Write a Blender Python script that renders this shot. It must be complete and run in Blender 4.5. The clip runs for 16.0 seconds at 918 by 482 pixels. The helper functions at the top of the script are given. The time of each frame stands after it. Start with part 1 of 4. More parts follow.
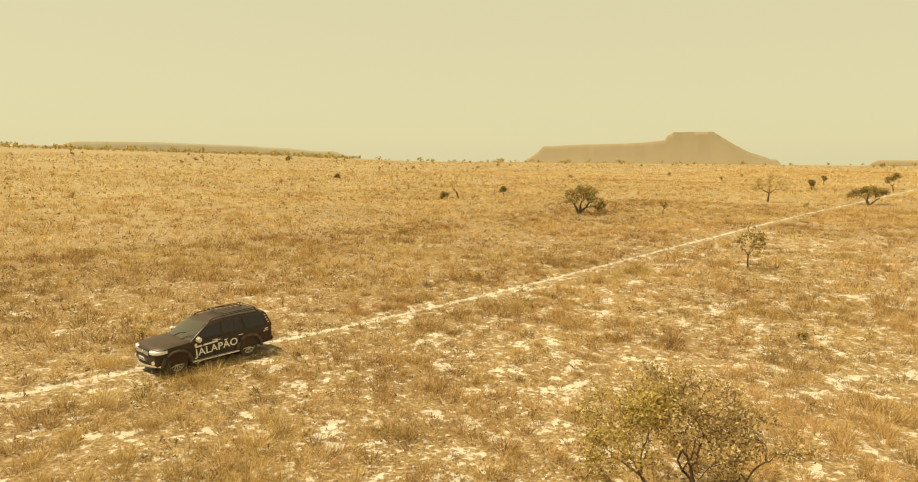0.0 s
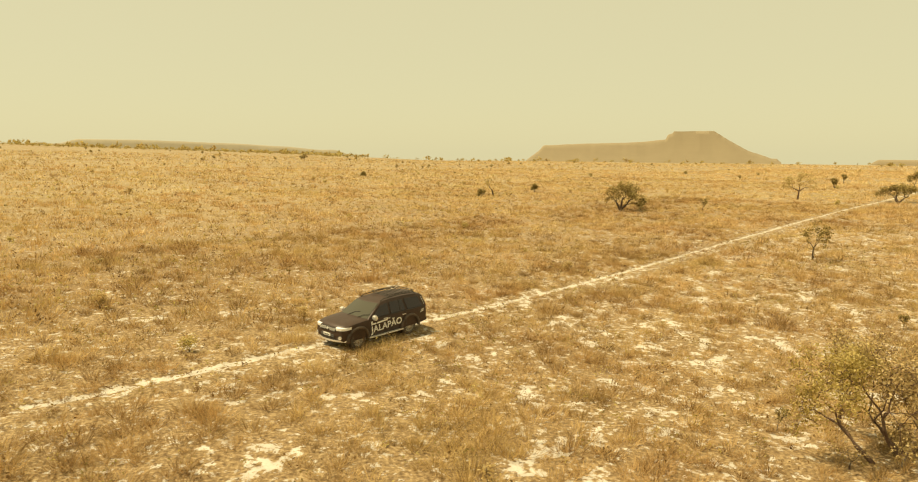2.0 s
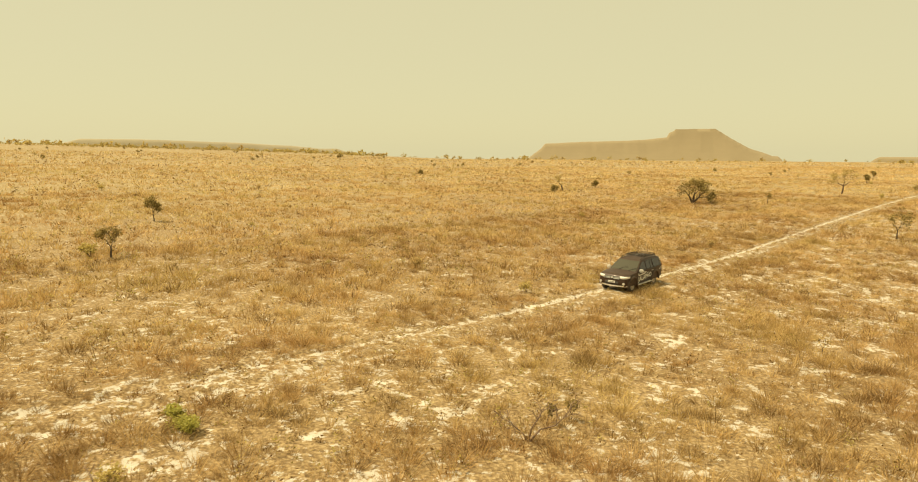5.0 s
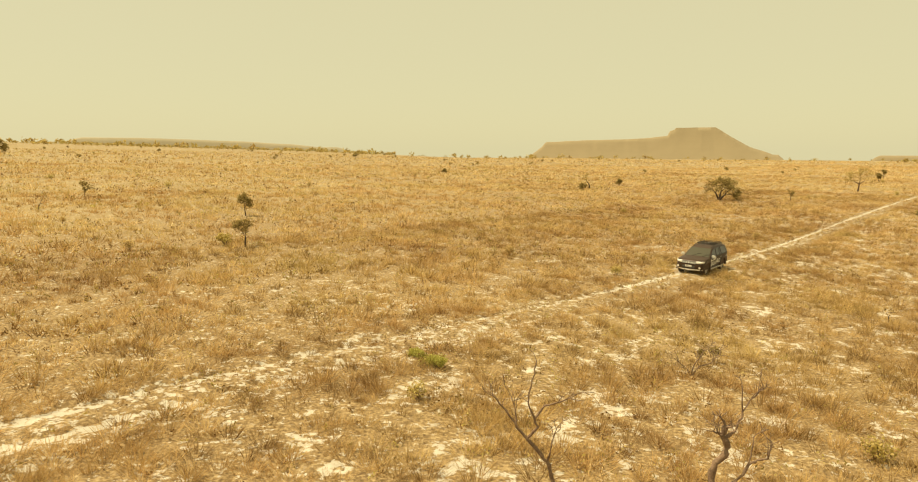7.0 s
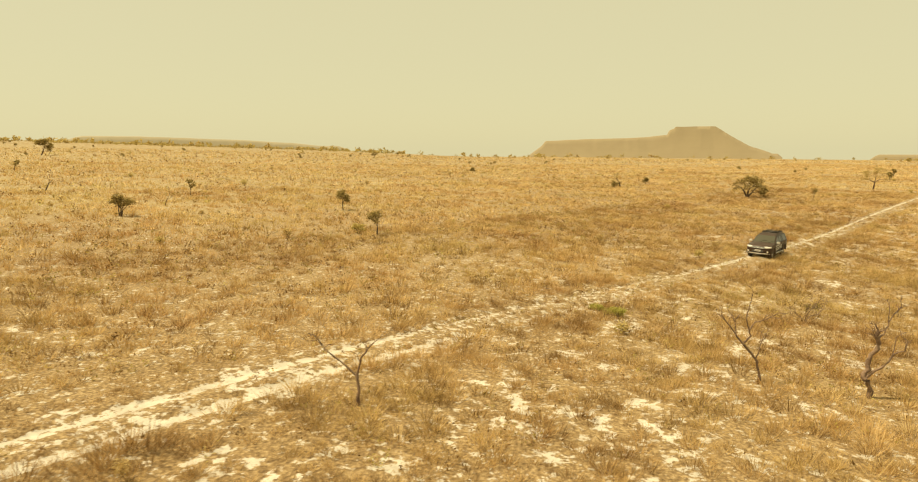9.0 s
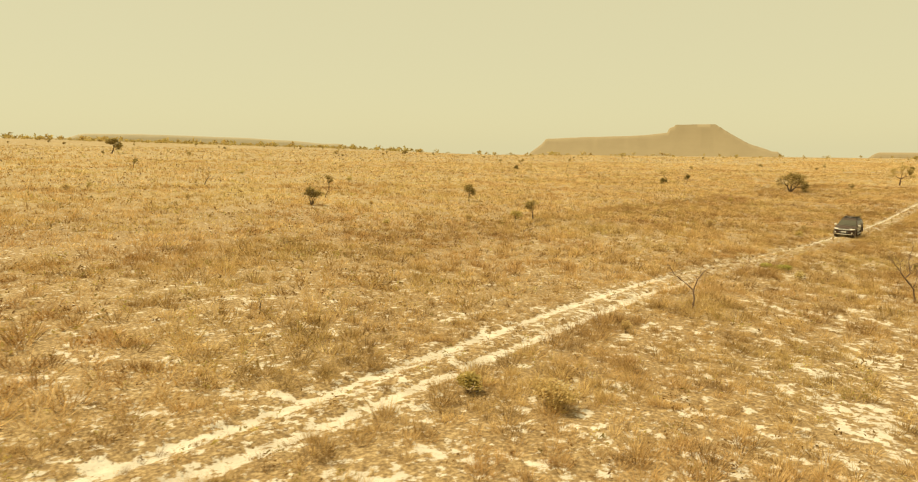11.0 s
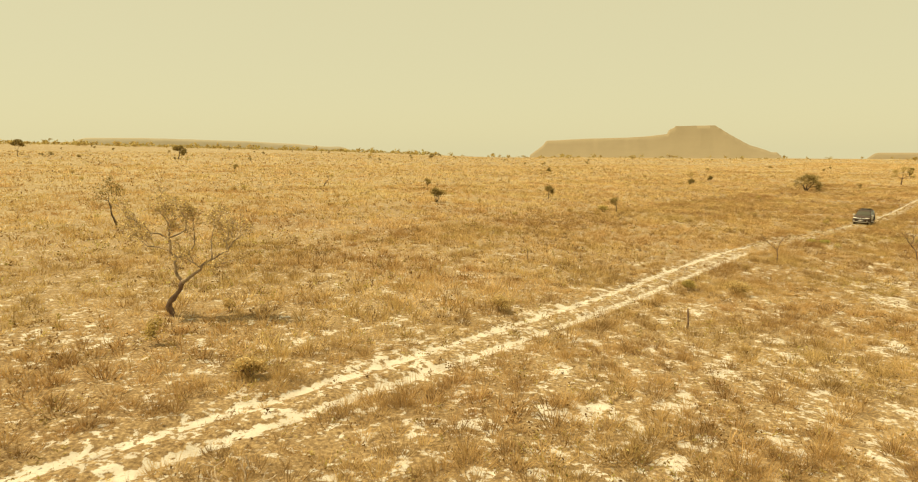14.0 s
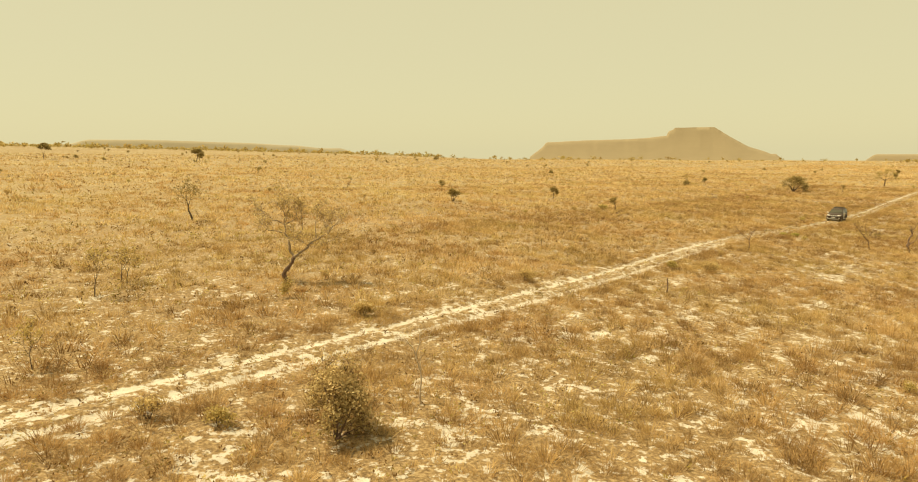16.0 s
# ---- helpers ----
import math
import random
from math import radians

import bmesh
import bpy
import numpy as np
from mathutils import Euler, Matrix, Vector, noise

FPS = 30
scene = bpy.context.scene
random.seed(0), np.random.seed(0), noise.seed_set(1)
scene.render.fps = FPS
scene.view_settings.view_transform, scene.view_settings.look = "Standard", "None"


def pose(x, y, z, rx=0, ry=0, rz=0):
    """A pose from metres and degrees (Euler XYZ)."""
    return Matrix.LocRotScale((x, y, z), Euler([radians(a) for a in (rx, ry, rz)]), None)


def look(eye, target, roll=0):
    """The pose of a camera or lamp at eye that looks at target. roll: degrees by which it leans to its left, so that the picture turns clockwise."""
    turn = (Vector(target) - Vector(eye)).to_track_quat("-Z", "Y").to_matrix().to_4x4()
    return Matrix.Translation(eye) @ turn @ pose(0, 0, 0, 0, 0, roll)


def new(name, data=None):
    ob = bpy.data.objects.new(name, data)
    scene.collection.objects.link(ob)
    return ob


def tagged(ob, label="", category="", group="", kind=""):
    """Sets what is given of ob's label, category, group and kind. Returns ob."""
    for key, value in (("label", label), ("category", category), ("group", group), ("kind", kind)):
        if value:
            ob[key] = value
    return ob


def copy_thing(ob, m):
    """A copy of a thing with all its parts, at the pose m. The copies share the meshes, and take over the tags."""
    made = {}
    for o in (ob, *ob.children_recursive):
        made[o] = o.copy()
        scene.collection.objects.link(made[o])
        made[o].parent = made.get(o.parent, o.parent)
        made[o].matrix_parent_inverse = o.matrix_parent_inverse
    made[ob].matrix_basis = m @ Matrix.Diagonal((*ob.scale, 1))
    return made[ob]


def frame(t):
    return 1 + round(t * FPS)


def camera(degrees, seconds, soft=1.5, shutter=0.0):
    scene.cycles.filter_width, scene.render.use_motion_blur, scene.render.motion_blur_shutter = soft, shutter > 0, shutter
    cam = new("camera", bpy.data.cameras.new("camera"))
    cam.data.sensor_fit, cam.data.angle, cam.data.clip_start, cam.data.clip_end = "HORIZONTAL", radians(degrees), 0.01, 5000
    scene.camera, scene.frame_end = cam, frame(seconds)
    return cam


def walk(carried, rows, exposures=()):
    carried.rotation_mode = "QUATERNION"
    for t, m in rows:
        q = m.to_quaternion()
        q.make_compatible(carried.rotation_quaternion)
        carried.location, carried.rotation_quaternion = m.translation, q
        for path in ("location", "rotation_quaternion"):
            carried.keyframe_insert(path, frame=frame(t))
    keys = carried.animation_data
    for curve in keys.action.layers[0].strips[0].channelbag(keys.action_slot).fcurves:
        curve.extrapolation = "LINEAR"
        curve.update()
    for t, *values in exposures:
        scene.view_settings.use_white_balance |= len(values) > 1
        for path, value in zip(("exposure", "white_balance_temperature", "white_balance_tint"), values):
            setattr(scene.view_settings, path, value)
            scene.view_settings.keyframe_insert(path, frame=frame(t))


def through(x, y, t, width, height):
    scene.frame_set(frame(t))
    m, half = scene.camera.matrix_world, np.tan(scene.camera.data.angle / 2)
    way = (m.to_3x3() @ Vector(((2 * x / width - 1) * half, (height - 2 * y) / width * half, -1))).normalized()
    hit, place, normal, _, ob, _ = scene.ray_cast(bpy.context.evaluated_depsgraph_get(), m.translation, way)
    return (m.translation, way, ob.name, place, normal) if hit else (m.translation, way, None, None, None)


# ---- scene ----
EXPOSURE, KELVIN, TINT, SKY_STRENGTH = 0.05, 10600, 2, 0.1
HAZE = (6.60, 6.95, 5.97)
LAND, SOFT = (-0.408, 0.04437, 0.0102, 0.7227, 0.4307, 0.2019), 12.0
CAR_U, CAR_V = 13.95, 32.4       # the car's place along and across the track

# ---------------------------------------------------------------- camera and its flight
PATH = [
    (0, -5.18, 7.53, 8.44, 82.56, -0.14, -3.84),
    (0.5, -6.13, 7.35, 8.33, 82.59, -0.20, -3.84),
    (1, -7.32, 6.89, 8.31, 82.59, -0.24, -3.83),
    (1.5, -9.01, 6.24, 8.31, 82.55, -0.25, -3.82),
    (2, -11.47, 5.36, 8.31, 82.46, -0.25, -3.84),
    (2.5, -14.28, 4.09, 8.42, 82.45, -0.21, -3.84),
    (3, -16.91, 2.62, 8.40, 82.34, -0.17, -3.85),
    (3.5, -19.40, 0.87, 8.46, 82.33, -0.16, -3.86),
    (4, -21.80, -1.05, 8.42, 82.31, -0.13, -3.87),
    (4.5, -24.04, -3.01, 8.39, 82.36, -0.07, -3.86),
    (4.7, -24.88, -3.81, 8.41, 82.35, -0.07, -3.86),
    (6.8, -32.16, -9.63, 8.61, 82.21, -0.06, -3.88),
    (7, -32.79, -10.12, 8.63, 82.20, -0.07, -3.88),
    (7.5, -34.25, -11.39, 8.68, 82.22, -0.07, -3.90),
    (8, -35.94, -12.96, 8.76, 82.21, -0.10, -3.91),
    (8.2, -36.81, -13.73, 8.79, 82.19, -0.10, -3.92),
    (10.3, -51.49, -25.12, 9.08, 81.93, -0.12, -4.06),
    (10.5, -53.01, -26.32, 9.11, 81.91, -0.12, -4.07),
    (11, -56.65, -29.19, 9.22, 81.90, -0.12, -4.10),
    (11.5, -60.13, -32.02, 9.37, 81.91, -0.09, -4.11),
    (12, -63.42, -34.99, 9.51, 81.90, -0.05, -4.14),
    (12.5, -66.10, -37.91, 9.64, 81.94, 0.05, -4.17),
    (13, -68.15, -40.67, 9.75, 82.01, 0.11, -4.16),
    (13.5, -69.77, -43.38, 9.91, 82.03, 0.13, -4.19),
    (14, -70.80, -46.47, 10.06, 82.08, 0.15, -4.18),
    (14.5, -71.63, -49.75, 10.30, 82.10, 0.13, -4.18),
    (15, -72.41, -52.46, 10.38, 82.11, 0.12, -4.19),
    (15.5, -73.13, -54.50, 10.46, 82.15, 0.14, -4.20),
    (16, -73.70, -56.03, 10.50, 82.22, 0.17, -4.20),
]
cam = camera(70.0, 16.0, soft=1.05, shutter=0.15)
walk(cam, [(t, pose(x, y, z, rx, ry, rz)) for t, x, y, z, rx, ry, rz in PATH],
     exposures=[(0.0, EXPOSURE, KELVIN, TINT), (16.0, EXPOSURE, KELVIN, TINT)])

# ---------------------------------------------------------------- sky and sun
SUN_AZ, SUN_EL = radians(-84), radians(62)      # azimuth from +y towards +x
world = bpy.data.worlds.new("dry_season_sky")
scene.world = world
world.use_nodes = True
wn = world.node_tree.nodes
sky = wn.new("ShaderNodeTexSky")
sky.sky_type, sky.sun_disc = "NISHITA", False
sky.sun_elevation, sky.sun_rotation = SUN_EL, SUN_AZ
sky.altitude, sky.air_density, sky.dust_density, sky.ozone_density = 300, 1.0, 1.6, 0.6
haze = wn.new("ShaderNodeMix")          # dry-season smoke evens the sky out
haze.data_type = "RGBA"
haze.inputs[0].default_value = 0.86
haze.inputs[7].default_value = (*HAZE, 1)
world.node_tree.links.new(sky.outputs[0], haze.inputs[6])
world.node_tree.links.new(haze.outputs[2], wn["Background"].inputs[0])
wn["Background"].inputs[1].default_value = SKY_STRENGTH
sun = new("sun", bpy.data.lights.new("sun", "SUN"))
sun.data.energy, sun.data.angle, sun.data.color = 5.0, radians(0.5), (1.0, 0.95, 0.86)
to_sun = Vector((math.sin(SUN_AZ) * math.cos(SUN_EL), math.cos(SUN_AZ) * math.cos(SUN_EL), math.sin(SUN_EL)))
sun.matrix_world = look(to_sun * 100, (0, 0, 0))


# ---------------------------------------------------------------- materials
def material(name):
    mat = bpy.data.materials.new(name)
    mat.use_nodes = True
    nt = mat.node_tree
    return mat, nt, nt.nodes["Principled BSDF"]


def node(nt, kind, **inputs):
    n = nt.nodes.new(kind)
    for key, value in inputs.items():
        n.inputs[key.replace("_", " ")].default_value = value
    return n


def noise_node(nt, scale, detail=4.0, rough=0.6, where="Object"):
    n = node(nt, "ShaderNodeTexNoise", Scale=scale, Detail=detail, Roughness=rough)
    nt.links.new(nt.nodes.new("ShaderNodeTexCoord").outputs[where], n.inputs["Vector"])
    return n


def ramp(nt, source, *stops):
    r = nt.nodes.new("ShaderNodeValToRGB")
    while len(r.color_ramp.elements) < len(stops):
        r.color_ramp.elements.new(0.5)
    for e, (at, colour) in zip(r.color_ramp.elements, stops):
        e.position = at
        e.color = (*colour, 1.0) if len(colour) == 3 else colour
    nt.links.new(source, r.inputs[0])
    return r.outputs[0]


def blend(nt, factor, a, b, mode="MIX"):
    m = nt.nodes.new("ShaderNodeMix")
    m.data_type, m.blend_type = "RGBA", mode
    for socket, value in ((m.inputs[0], factor), (m.inputs[6], a), (m.inputs[7], b)):
        if isinstance(value, bpy.types.NodeSocket):
            nt.links.new(value, socket)
        elif isinstance(value, (int, float)):
            socket.default_value = value
        else:
            socket.default_value = (*value, 1.0)
    return m.outputs[2]


def bump(nt, height, strength, distance, bsdf):
    b = node(nt, "ShaderNodeBump", Strength=strength, Distance=distance)
    nt.links.new(height, b.inputs["Height"])
    nt.links.new(b.outputs[0], bsdf.inputs["Normal"])


def plain(name, colour, rough=0.5, metal=0.0, coat=0.0, mottle=0.12, scale=6.0):
    """A surface of one colour with dust and slight wear at two scales."""
    mat, nt, bsdf = material(name)
    big, fine = noise_node(nt, scale), noise_node(nt, scale * 9, 6)
    tone = blend(nt, 0.5, big.outputs[0], fine.outputs[0])
    lo, hi = [c * (1 - mottle) for c in colour], [min(1, c * (1 + mottle)) for c in colour]
    nt.links.new(ramp(nt, tone, (0.35, lo), (0.65, hi)), bsdf.inputs["Base Color"])
    bsdf.inputs["Roughness"].default_value, bsdf.inputs["Metallic"].default_value = rough, metal
    bsdf.inputs["Coat Weight"].default_value = coat
    return mat


def ground_material():
    """Pale sand with straw litter; the sand lies open where "bare" is high, in ragged flecks elsewhere; an unbroken mat of straw where "cover" is high."""
    mat, nt, bsdf = material("sand_and_dry_litter")
    bare = nt.nodes.new("ShaderNodeAttribute")
    bare.attribute_name = "bare"
    grain, mid, wide = noise_node(nt, 9.0, 5, 0.65), noise_node(nt, 1.3, 5), noise_node(nt, 0.035, 4)
    sand = ramp(nt, mid.outputs[0], (0.3, (0.40, 0.355, 0.295)), (0.7, (0.60, 0.555, 0.485)))
    litter = ramp(nt, grain.outputs[0], (0.34, (0.12, 0.073, 0.034)), (0.5, (0.265, 0.176, 0.086)), (0.66, (0.45, 0.335, 0.19)))
    tint = ramp(nt, wide.outputs[0], (0.35, (0.84, 0.79, 0.74)), (0.65, (1.0, 1.0, 1.0)))
    cover = nt.nodes.new("ShaderNodeAttribute")
    cover.attribute_name = "cover"
    straw = ramp(nt, noise_node(nt, 0.5, 6, 0.7).outputs[0], (0.3, (0.235, 0.165, 0.079)), (0.7, (0.37, 0.275, 0.143)))
    litter = blend(nt, cover.outputs["Fac"], litter, straw)
    litter = blend(nt, 1.0, litter, tint, "MULTIPLY")
    ragged = node(nt, "ShaderNodeMath")
    ragged.operation = "MULTIPLY_ADD"
    nt.links.new(noise_node(nt, 3.2, 9, 0.69).outputs[0], ragged.inputs[0])
    ragged.inputs[1].default_value = 0.85
    half = node(nt, "ShaderNodeMath")
    half.operation = "MULTIPLY"
    half.inputs[1].default_value = 0.5
    nt.links.new(bare.outputs["Fac"], half.inputs[0])
    nt.links.new(half.outputs[0], ragged.inputs[2])
    mask = ramp(nt, ragged.outputs[0], (0.502, (0, 0, 0)), (0.53, (1, 1, 1)))
    specks = ramp(nt, noise_node(nt, 13.0, 6, 0.8).outputs[0], (0.57, (0, 0, 0)), (0.66, (0.65, 0.65, 0.65)))
    sand = blend(nt, specks, sand, litter)
    nt.links.new(blend(nt, mask, litter, sand), bsdf.inputs["Base Color"])
    bsdf.inputs["Roughness"].default_value = 0.95
    bump(nt, grain.outputs[0], 0.6, 0.05, bsdf)
    return mat


def leaf_material(name, dark, mid, light, through=0.35, own=0.38):
    """Thin leaves or blades: each blade has its own tone, and light passes through."""
    mat, nt, bsdf = material(name)
    geo = nt.nodes.new("ShaderNodeNewGeometry")
    tone = nt.nodes.new("ShaderNodeAttribute")
    tone.attribute_name = "tone"
    wide = noise_node(nt, 0.11, 3)
    mix = node(nt, "ShaderNodeMath")
    mix.operation = "MULTIPLY_ADD"
    nt.links.new(geo.outputs["Random Per Island"], mix.inputs[0])
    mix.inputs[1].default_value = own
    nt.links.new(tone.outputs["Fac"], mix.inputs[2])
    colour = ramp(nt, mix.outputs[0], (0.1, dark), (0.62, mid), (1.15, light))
    colour = blend(nt, 1.0, colour, ramp(nt, wide.outputs[0], (0.32, (0.84, 0.74, 0.68)), (0.5, (1, 0.98, 0.94)), (0.68, (0.95, 1, 0.9))), "MULTIPLY")
    nt.links.new(colour, bsdf.inputs["Base Color"])
    bsdf.inputs["Roughness"].default_value = 0.9
    bsdf.inputs["Specular IOR Level"].default_value = 0.1
    back = nt.nodes.new("ShaderNodeBsdfTranslucent")
    nt.links.new(colour, back.inputs[0])
    both = nt.nodes.new("ShaderNodeMixShader")
    both.inputs[0].default_value = through
    nt.links.new(bsdf.outputs[0], both.inputs[1])
    nt.links.new(back.outputs[0], both.inputs[2])
    nt.links.new(both.outputs[0], nt.nodes["Material Output"].inputs[0])
    return mat


def bark_material(name, dark, light):
    mat, nt, bsdf = material(name)
    rough, fine = noise_node(nt, 5.0, 6, 0.7), noise_node(nt, 40.0, 5)
    colour = ramp(nt, rough.outputs[0], (0.35, dark), (0.68, light))
    nt.links.new(blend(nt, 0.3, colour, ramp(nt, fine.outputs[0], (0.3, dark), (0.7, light))), bsdf.inputs["Base Color"])
    bsdf.inputs["Roughness"].default_value = 0.9
    bump(nt, rough.outputs[0], 0.8, 0.03, bsdf)
    return mat


def rock_material(name, low, high):
    mat, nt, bsdf = material(name)
    coord = nt.nodes.new("ShaderNodeTexCoord")
    flat = node(nt, "ShaderNodeMapping", Scale=(0.004, 0.004, 0.06))
    nt.links.new(coord.outputs["Object"], flat.inputs[0])
    strata = node(nt, "ShaderNodeTexNoise", Scale=1.0, Detail=7.0, Roughness=0.65)
    nt.links.new(flat.outputs[0], strata.inputs["Vector"])
    patch = noise_node(nt, 0.012, 7, 0.65)
    stone = ramp(nt, strata.outputs[0], (0.3, low), (0.7, high))
    scrub = ramp(nt, patch.outputs[0], (0.35, low), (0.65, high))
    nt.links.new(blend(nt, 0.55, stone, scrub), bsdf.inputs["Base Color"])
    bsdf.inputs["Roughness"].default_value = 0.95
    return mat


GROUND = ground_material()
GRASS = leaf_material("dry_straw_grass", (0.235, 0.142, 0.065), (0.635, 0.435, 0.211), (0.89, 0.705, 0.458), 0.2, 0.14)
GREEN_LEAF = leaf_material("leathery_olive_leaf", (0.10, 0.075, 0.032), (0.30, 0.23, 0.098), (0.56, 0.45, 0.21), 0.4)
OLIVE_LEAF = leaf_material("sunlit_olive_leaf", (0.17, 0.13, 0.048), (0.50, 0.40, 0.145), (0.80, 0.68, 0.36), 0.5)
DRY_LEAF = leaf_material("yellowing_leaf", (0.26, 0.19, 0.075), (0.50, 0.385, 0.165), (0.72, 0.59, 0.29), 0.55)
WITHERED_LEAF = leaf_material("withered_brown_leaf", (0.11, 0.06, 0.026), (0.27, 0.16, 0.072), (0.46, 0.30, 0.15), 0.3)
FRESH_LEAF = leaf_material("fresh_green_leaf", (0.19, 0.18, 0.055), (0.44, 0.42, 0.13), (0.64, 0.61, 0.24), 0.55)
PALE_LEAF = leaf_material("straw_coloured_leaf", (0.29, 0.205, 0.095), (0.58, 0.44, 0.215), (0.88, 0.73, 0.45), 0.66)
SHRUB_LEAF = leaf_material("olive_brown_leaf", (0.17, 0.12, 0.057), (0.47, 0.355, 0.18), (0.80, 0.65, 0.39), 0.45)
BARK = bark_material("corky_bark", (0.045, 0.028, 0.018), (0.15, 0.10, 0.065))
WEATHERED_BARK = bark_material("weathered_pale_bark", (0.30, 0.215, 0.15), (0.62, 0.50, 0.37))
DEAD_BARK = bark_material("gnarled_dead_bark", (0.085, 0.048, 0.034), (0.34, 0.225, 0.155))
BROWN_BARK = bark_material("reddish_brown_bark", (0.075, 0.04, 0.028), (0.24, 0.15, 0.10))
PALE_BARK = bark_material("bleached_bark", (0.15, 0.098, 0.062), (0.47, 0.36, 0.245))
# distance haze is put into both rock colours: low contrast, the second one paler
ROCK = rock_material("sandstone_scree", (0.265, 0.212, 0.137), (0.29, 0.234, 0.152))
HAZY_ROCK = rock_material("hazy_sandstone", (0.33, 0.285, 0.205), (0.36, 0.31, 0.225))


# ---------------------------------------------------------------- the lie of the land
def lattice(ix, iy, seed):
    n = (ix * 374761393 + iy * 668265263 + seed * 974711) & 0xFFFFFFFF
    n = ((n ^ (n >> 13)) * 1274126177) & 0xFFFFFFFF
    return ((n ^ (n >> 16)) & 0xFFFF) / 65535.0


def field(x, y, size, seed, octaves=3):
    """Smooth random heights from 0 to 1, with lumps of that size in metres."""
    total, weight, amp = 0.0, 0.0, 1.0
    for k in range(octaves):
        u, v = x / size * 2**k + 17.3 * k, y / size * 2**k - 9.1 * k
        iu, iv = np.floor(u).astype(np.int64), np.floor(v).astype(np.int64)
        fu, fv = u - iu, v - iv
        fu, fv = fu * fu * (3 - 2 * fu), fv * fv * (3 - 2 * fv)
        a, b = lattice(iu, iv, seed + k), lattice(iu + 1, iv, seed + k)
        c, d = lattice(iu, iv + 1, seed + k), lattice(iu + 1, iv + 1, seed + k)
        total = total + amp * ((a * (1 - fu) + b * fu) * (1 - fv) + (c * (1 - fu) + d * fu) * fv)
        weight, amp = weight + amp, amp * 0.5
    return total / weight


def step(a, b, x):
    t = np.clip((x - a) / (b - a), 0, 1)
    return t * t * (3 - 2 * t)


# the track runs along U; V points across it, away from the flight
U, V = np.array((0.7, 0.714)) / math.hypot(0.7, 0.714), np.array((-0.714, 0.7)) / math.hypot(0.7, 0.714)
TRACK_U = (-400, -110, -87, -75, -65, -53, -46, -39, -30, -25, -20, -15, -10, -4, 3, 12, 22, 28, 38, 60, 82, 104, 121, 150, 250, 420)
TRACK_V = (34.5, 33.8, 33.5, 33.4, 33.4, 33.5, 34.0, 34.5, 35.0, 34.95, 34.7, 34.3, 33.8, 33.25, 32.6, 32.2, 31.6, 31.4, 31.3, 31.2, 30.5, 29.3, 27.9, 26.3, 20, 8)


def track_v(u):
    """The middle of the track, smoothed."""
    return sum(np.interp(u + d, TRACK_U, TRACK_V) for d in (-4, -2, 0, 2, 4)) / 5


def slope(x, y):
    """The land: it rises to the west and falls away beyond a low ridge."""
    west = SOFT * np.logaddexp(0, -x / SOFT)
    z = LAND[0] + LAND[1] * 220 * np.tanh(west / 220) + LAND[2] * 300 * np.tanh(y / 300)
    near, p, q = np.exp(-((x + 20) ** 2 + (y - 40) ** 2) / 160**2), (x + 20) / 100, (y - 40) / 100
    z = z + near * (LAND[3] * p * p + LAND[4] * p * q + LAND[5] * q * q)
    r = np.hypot(x + 30, y)
    edge = 520 + 40 * (field(x, y, 260, 3, 2) - 0.5)
    beyond = np.maximum(r - edge, 0)
    return z - 70 * (1 - np.exp(-((beyond / 420) ** 2))) + 2.5 * step(-150, -380, x) * step(200, 480, r) + (0.6 * step(20, -120, x) + 0.85 * step(220, 60, x)) * step(220, 500, r)


def bare(x, y):
    """How open the sand lies: about 0.1 between tufts, 0.5 and more in the ruts."""
    u, v = x * U[0] + y * U[1], x * V[0] + y * V[1]
    side = v - track_v(u)
    off = np.abs(side)
    open_land = 0.09 * (field(x, y, 13, 23, 2) - 0.5) + 0.045 * step(33, 27, v) - 0.03 * step(30, 37, v) - 0.12 * step(37, 62, v) - 0.05 * step(40, 160, u) - 0.035 * step(-32, -20, u) * step(12, 2, u) + 0.03 * step(-38, -62, u) * step(32, 37, v) * step(64, 46, v)
    litter = sum(np.exp(-((x - a) ** 2 + (y - b) ** 2) / 1.6) for a, b in ((-75.9, -39.1), (0.0, 21.4), (1.6, 21.4), (-80.7, -19.3), (-79.2, -19.2)))
    patch = 0.02 + open_land - 0.2 * litter + 0.20 * step(0.36, 0.24, field(x, y, 0.7, 61, 2)) * step(-3, 3, v) * step(60, 46, v) * step(84, 70, u) * step(-124, -112, u)
    used = 0.4 + 0.35 * step(0, -8, u) + 0.25 * step(-16, -26, u)
    dusty = 0.285 - 0.12 * step(-27, -19, u) * step(6, -4, u)
    ragged = (0.35 + 0.65 * used) * (0.14 * (field(x, y, 1.3, 41, 2) - 0.5) + 0.08 * (field(x, y, 0.5, 43, 1) - 0.5))
    broad = 0.03 * step(-4, 6, u)
    rut = (dusty - 0.4 * step(-6, 4, u) * step(0.3, -0.3, side)) * (1 - step(0.10 + 0.07 * used + broad, 0.25 + 0.08 * used + broad, np.abs(off - 0.76) + ragged))
    shoulder = 0.11 * used * (1 - step(0.8, 2.4, off)) * step(0.42, 0.62, field(x, y, 1.1, 47, 2))
    crown = 0.08 * used * step(0.6, 0.35, off)
    return np.maximum.reduce([patch, rut, shoulder + 0.03, crown])


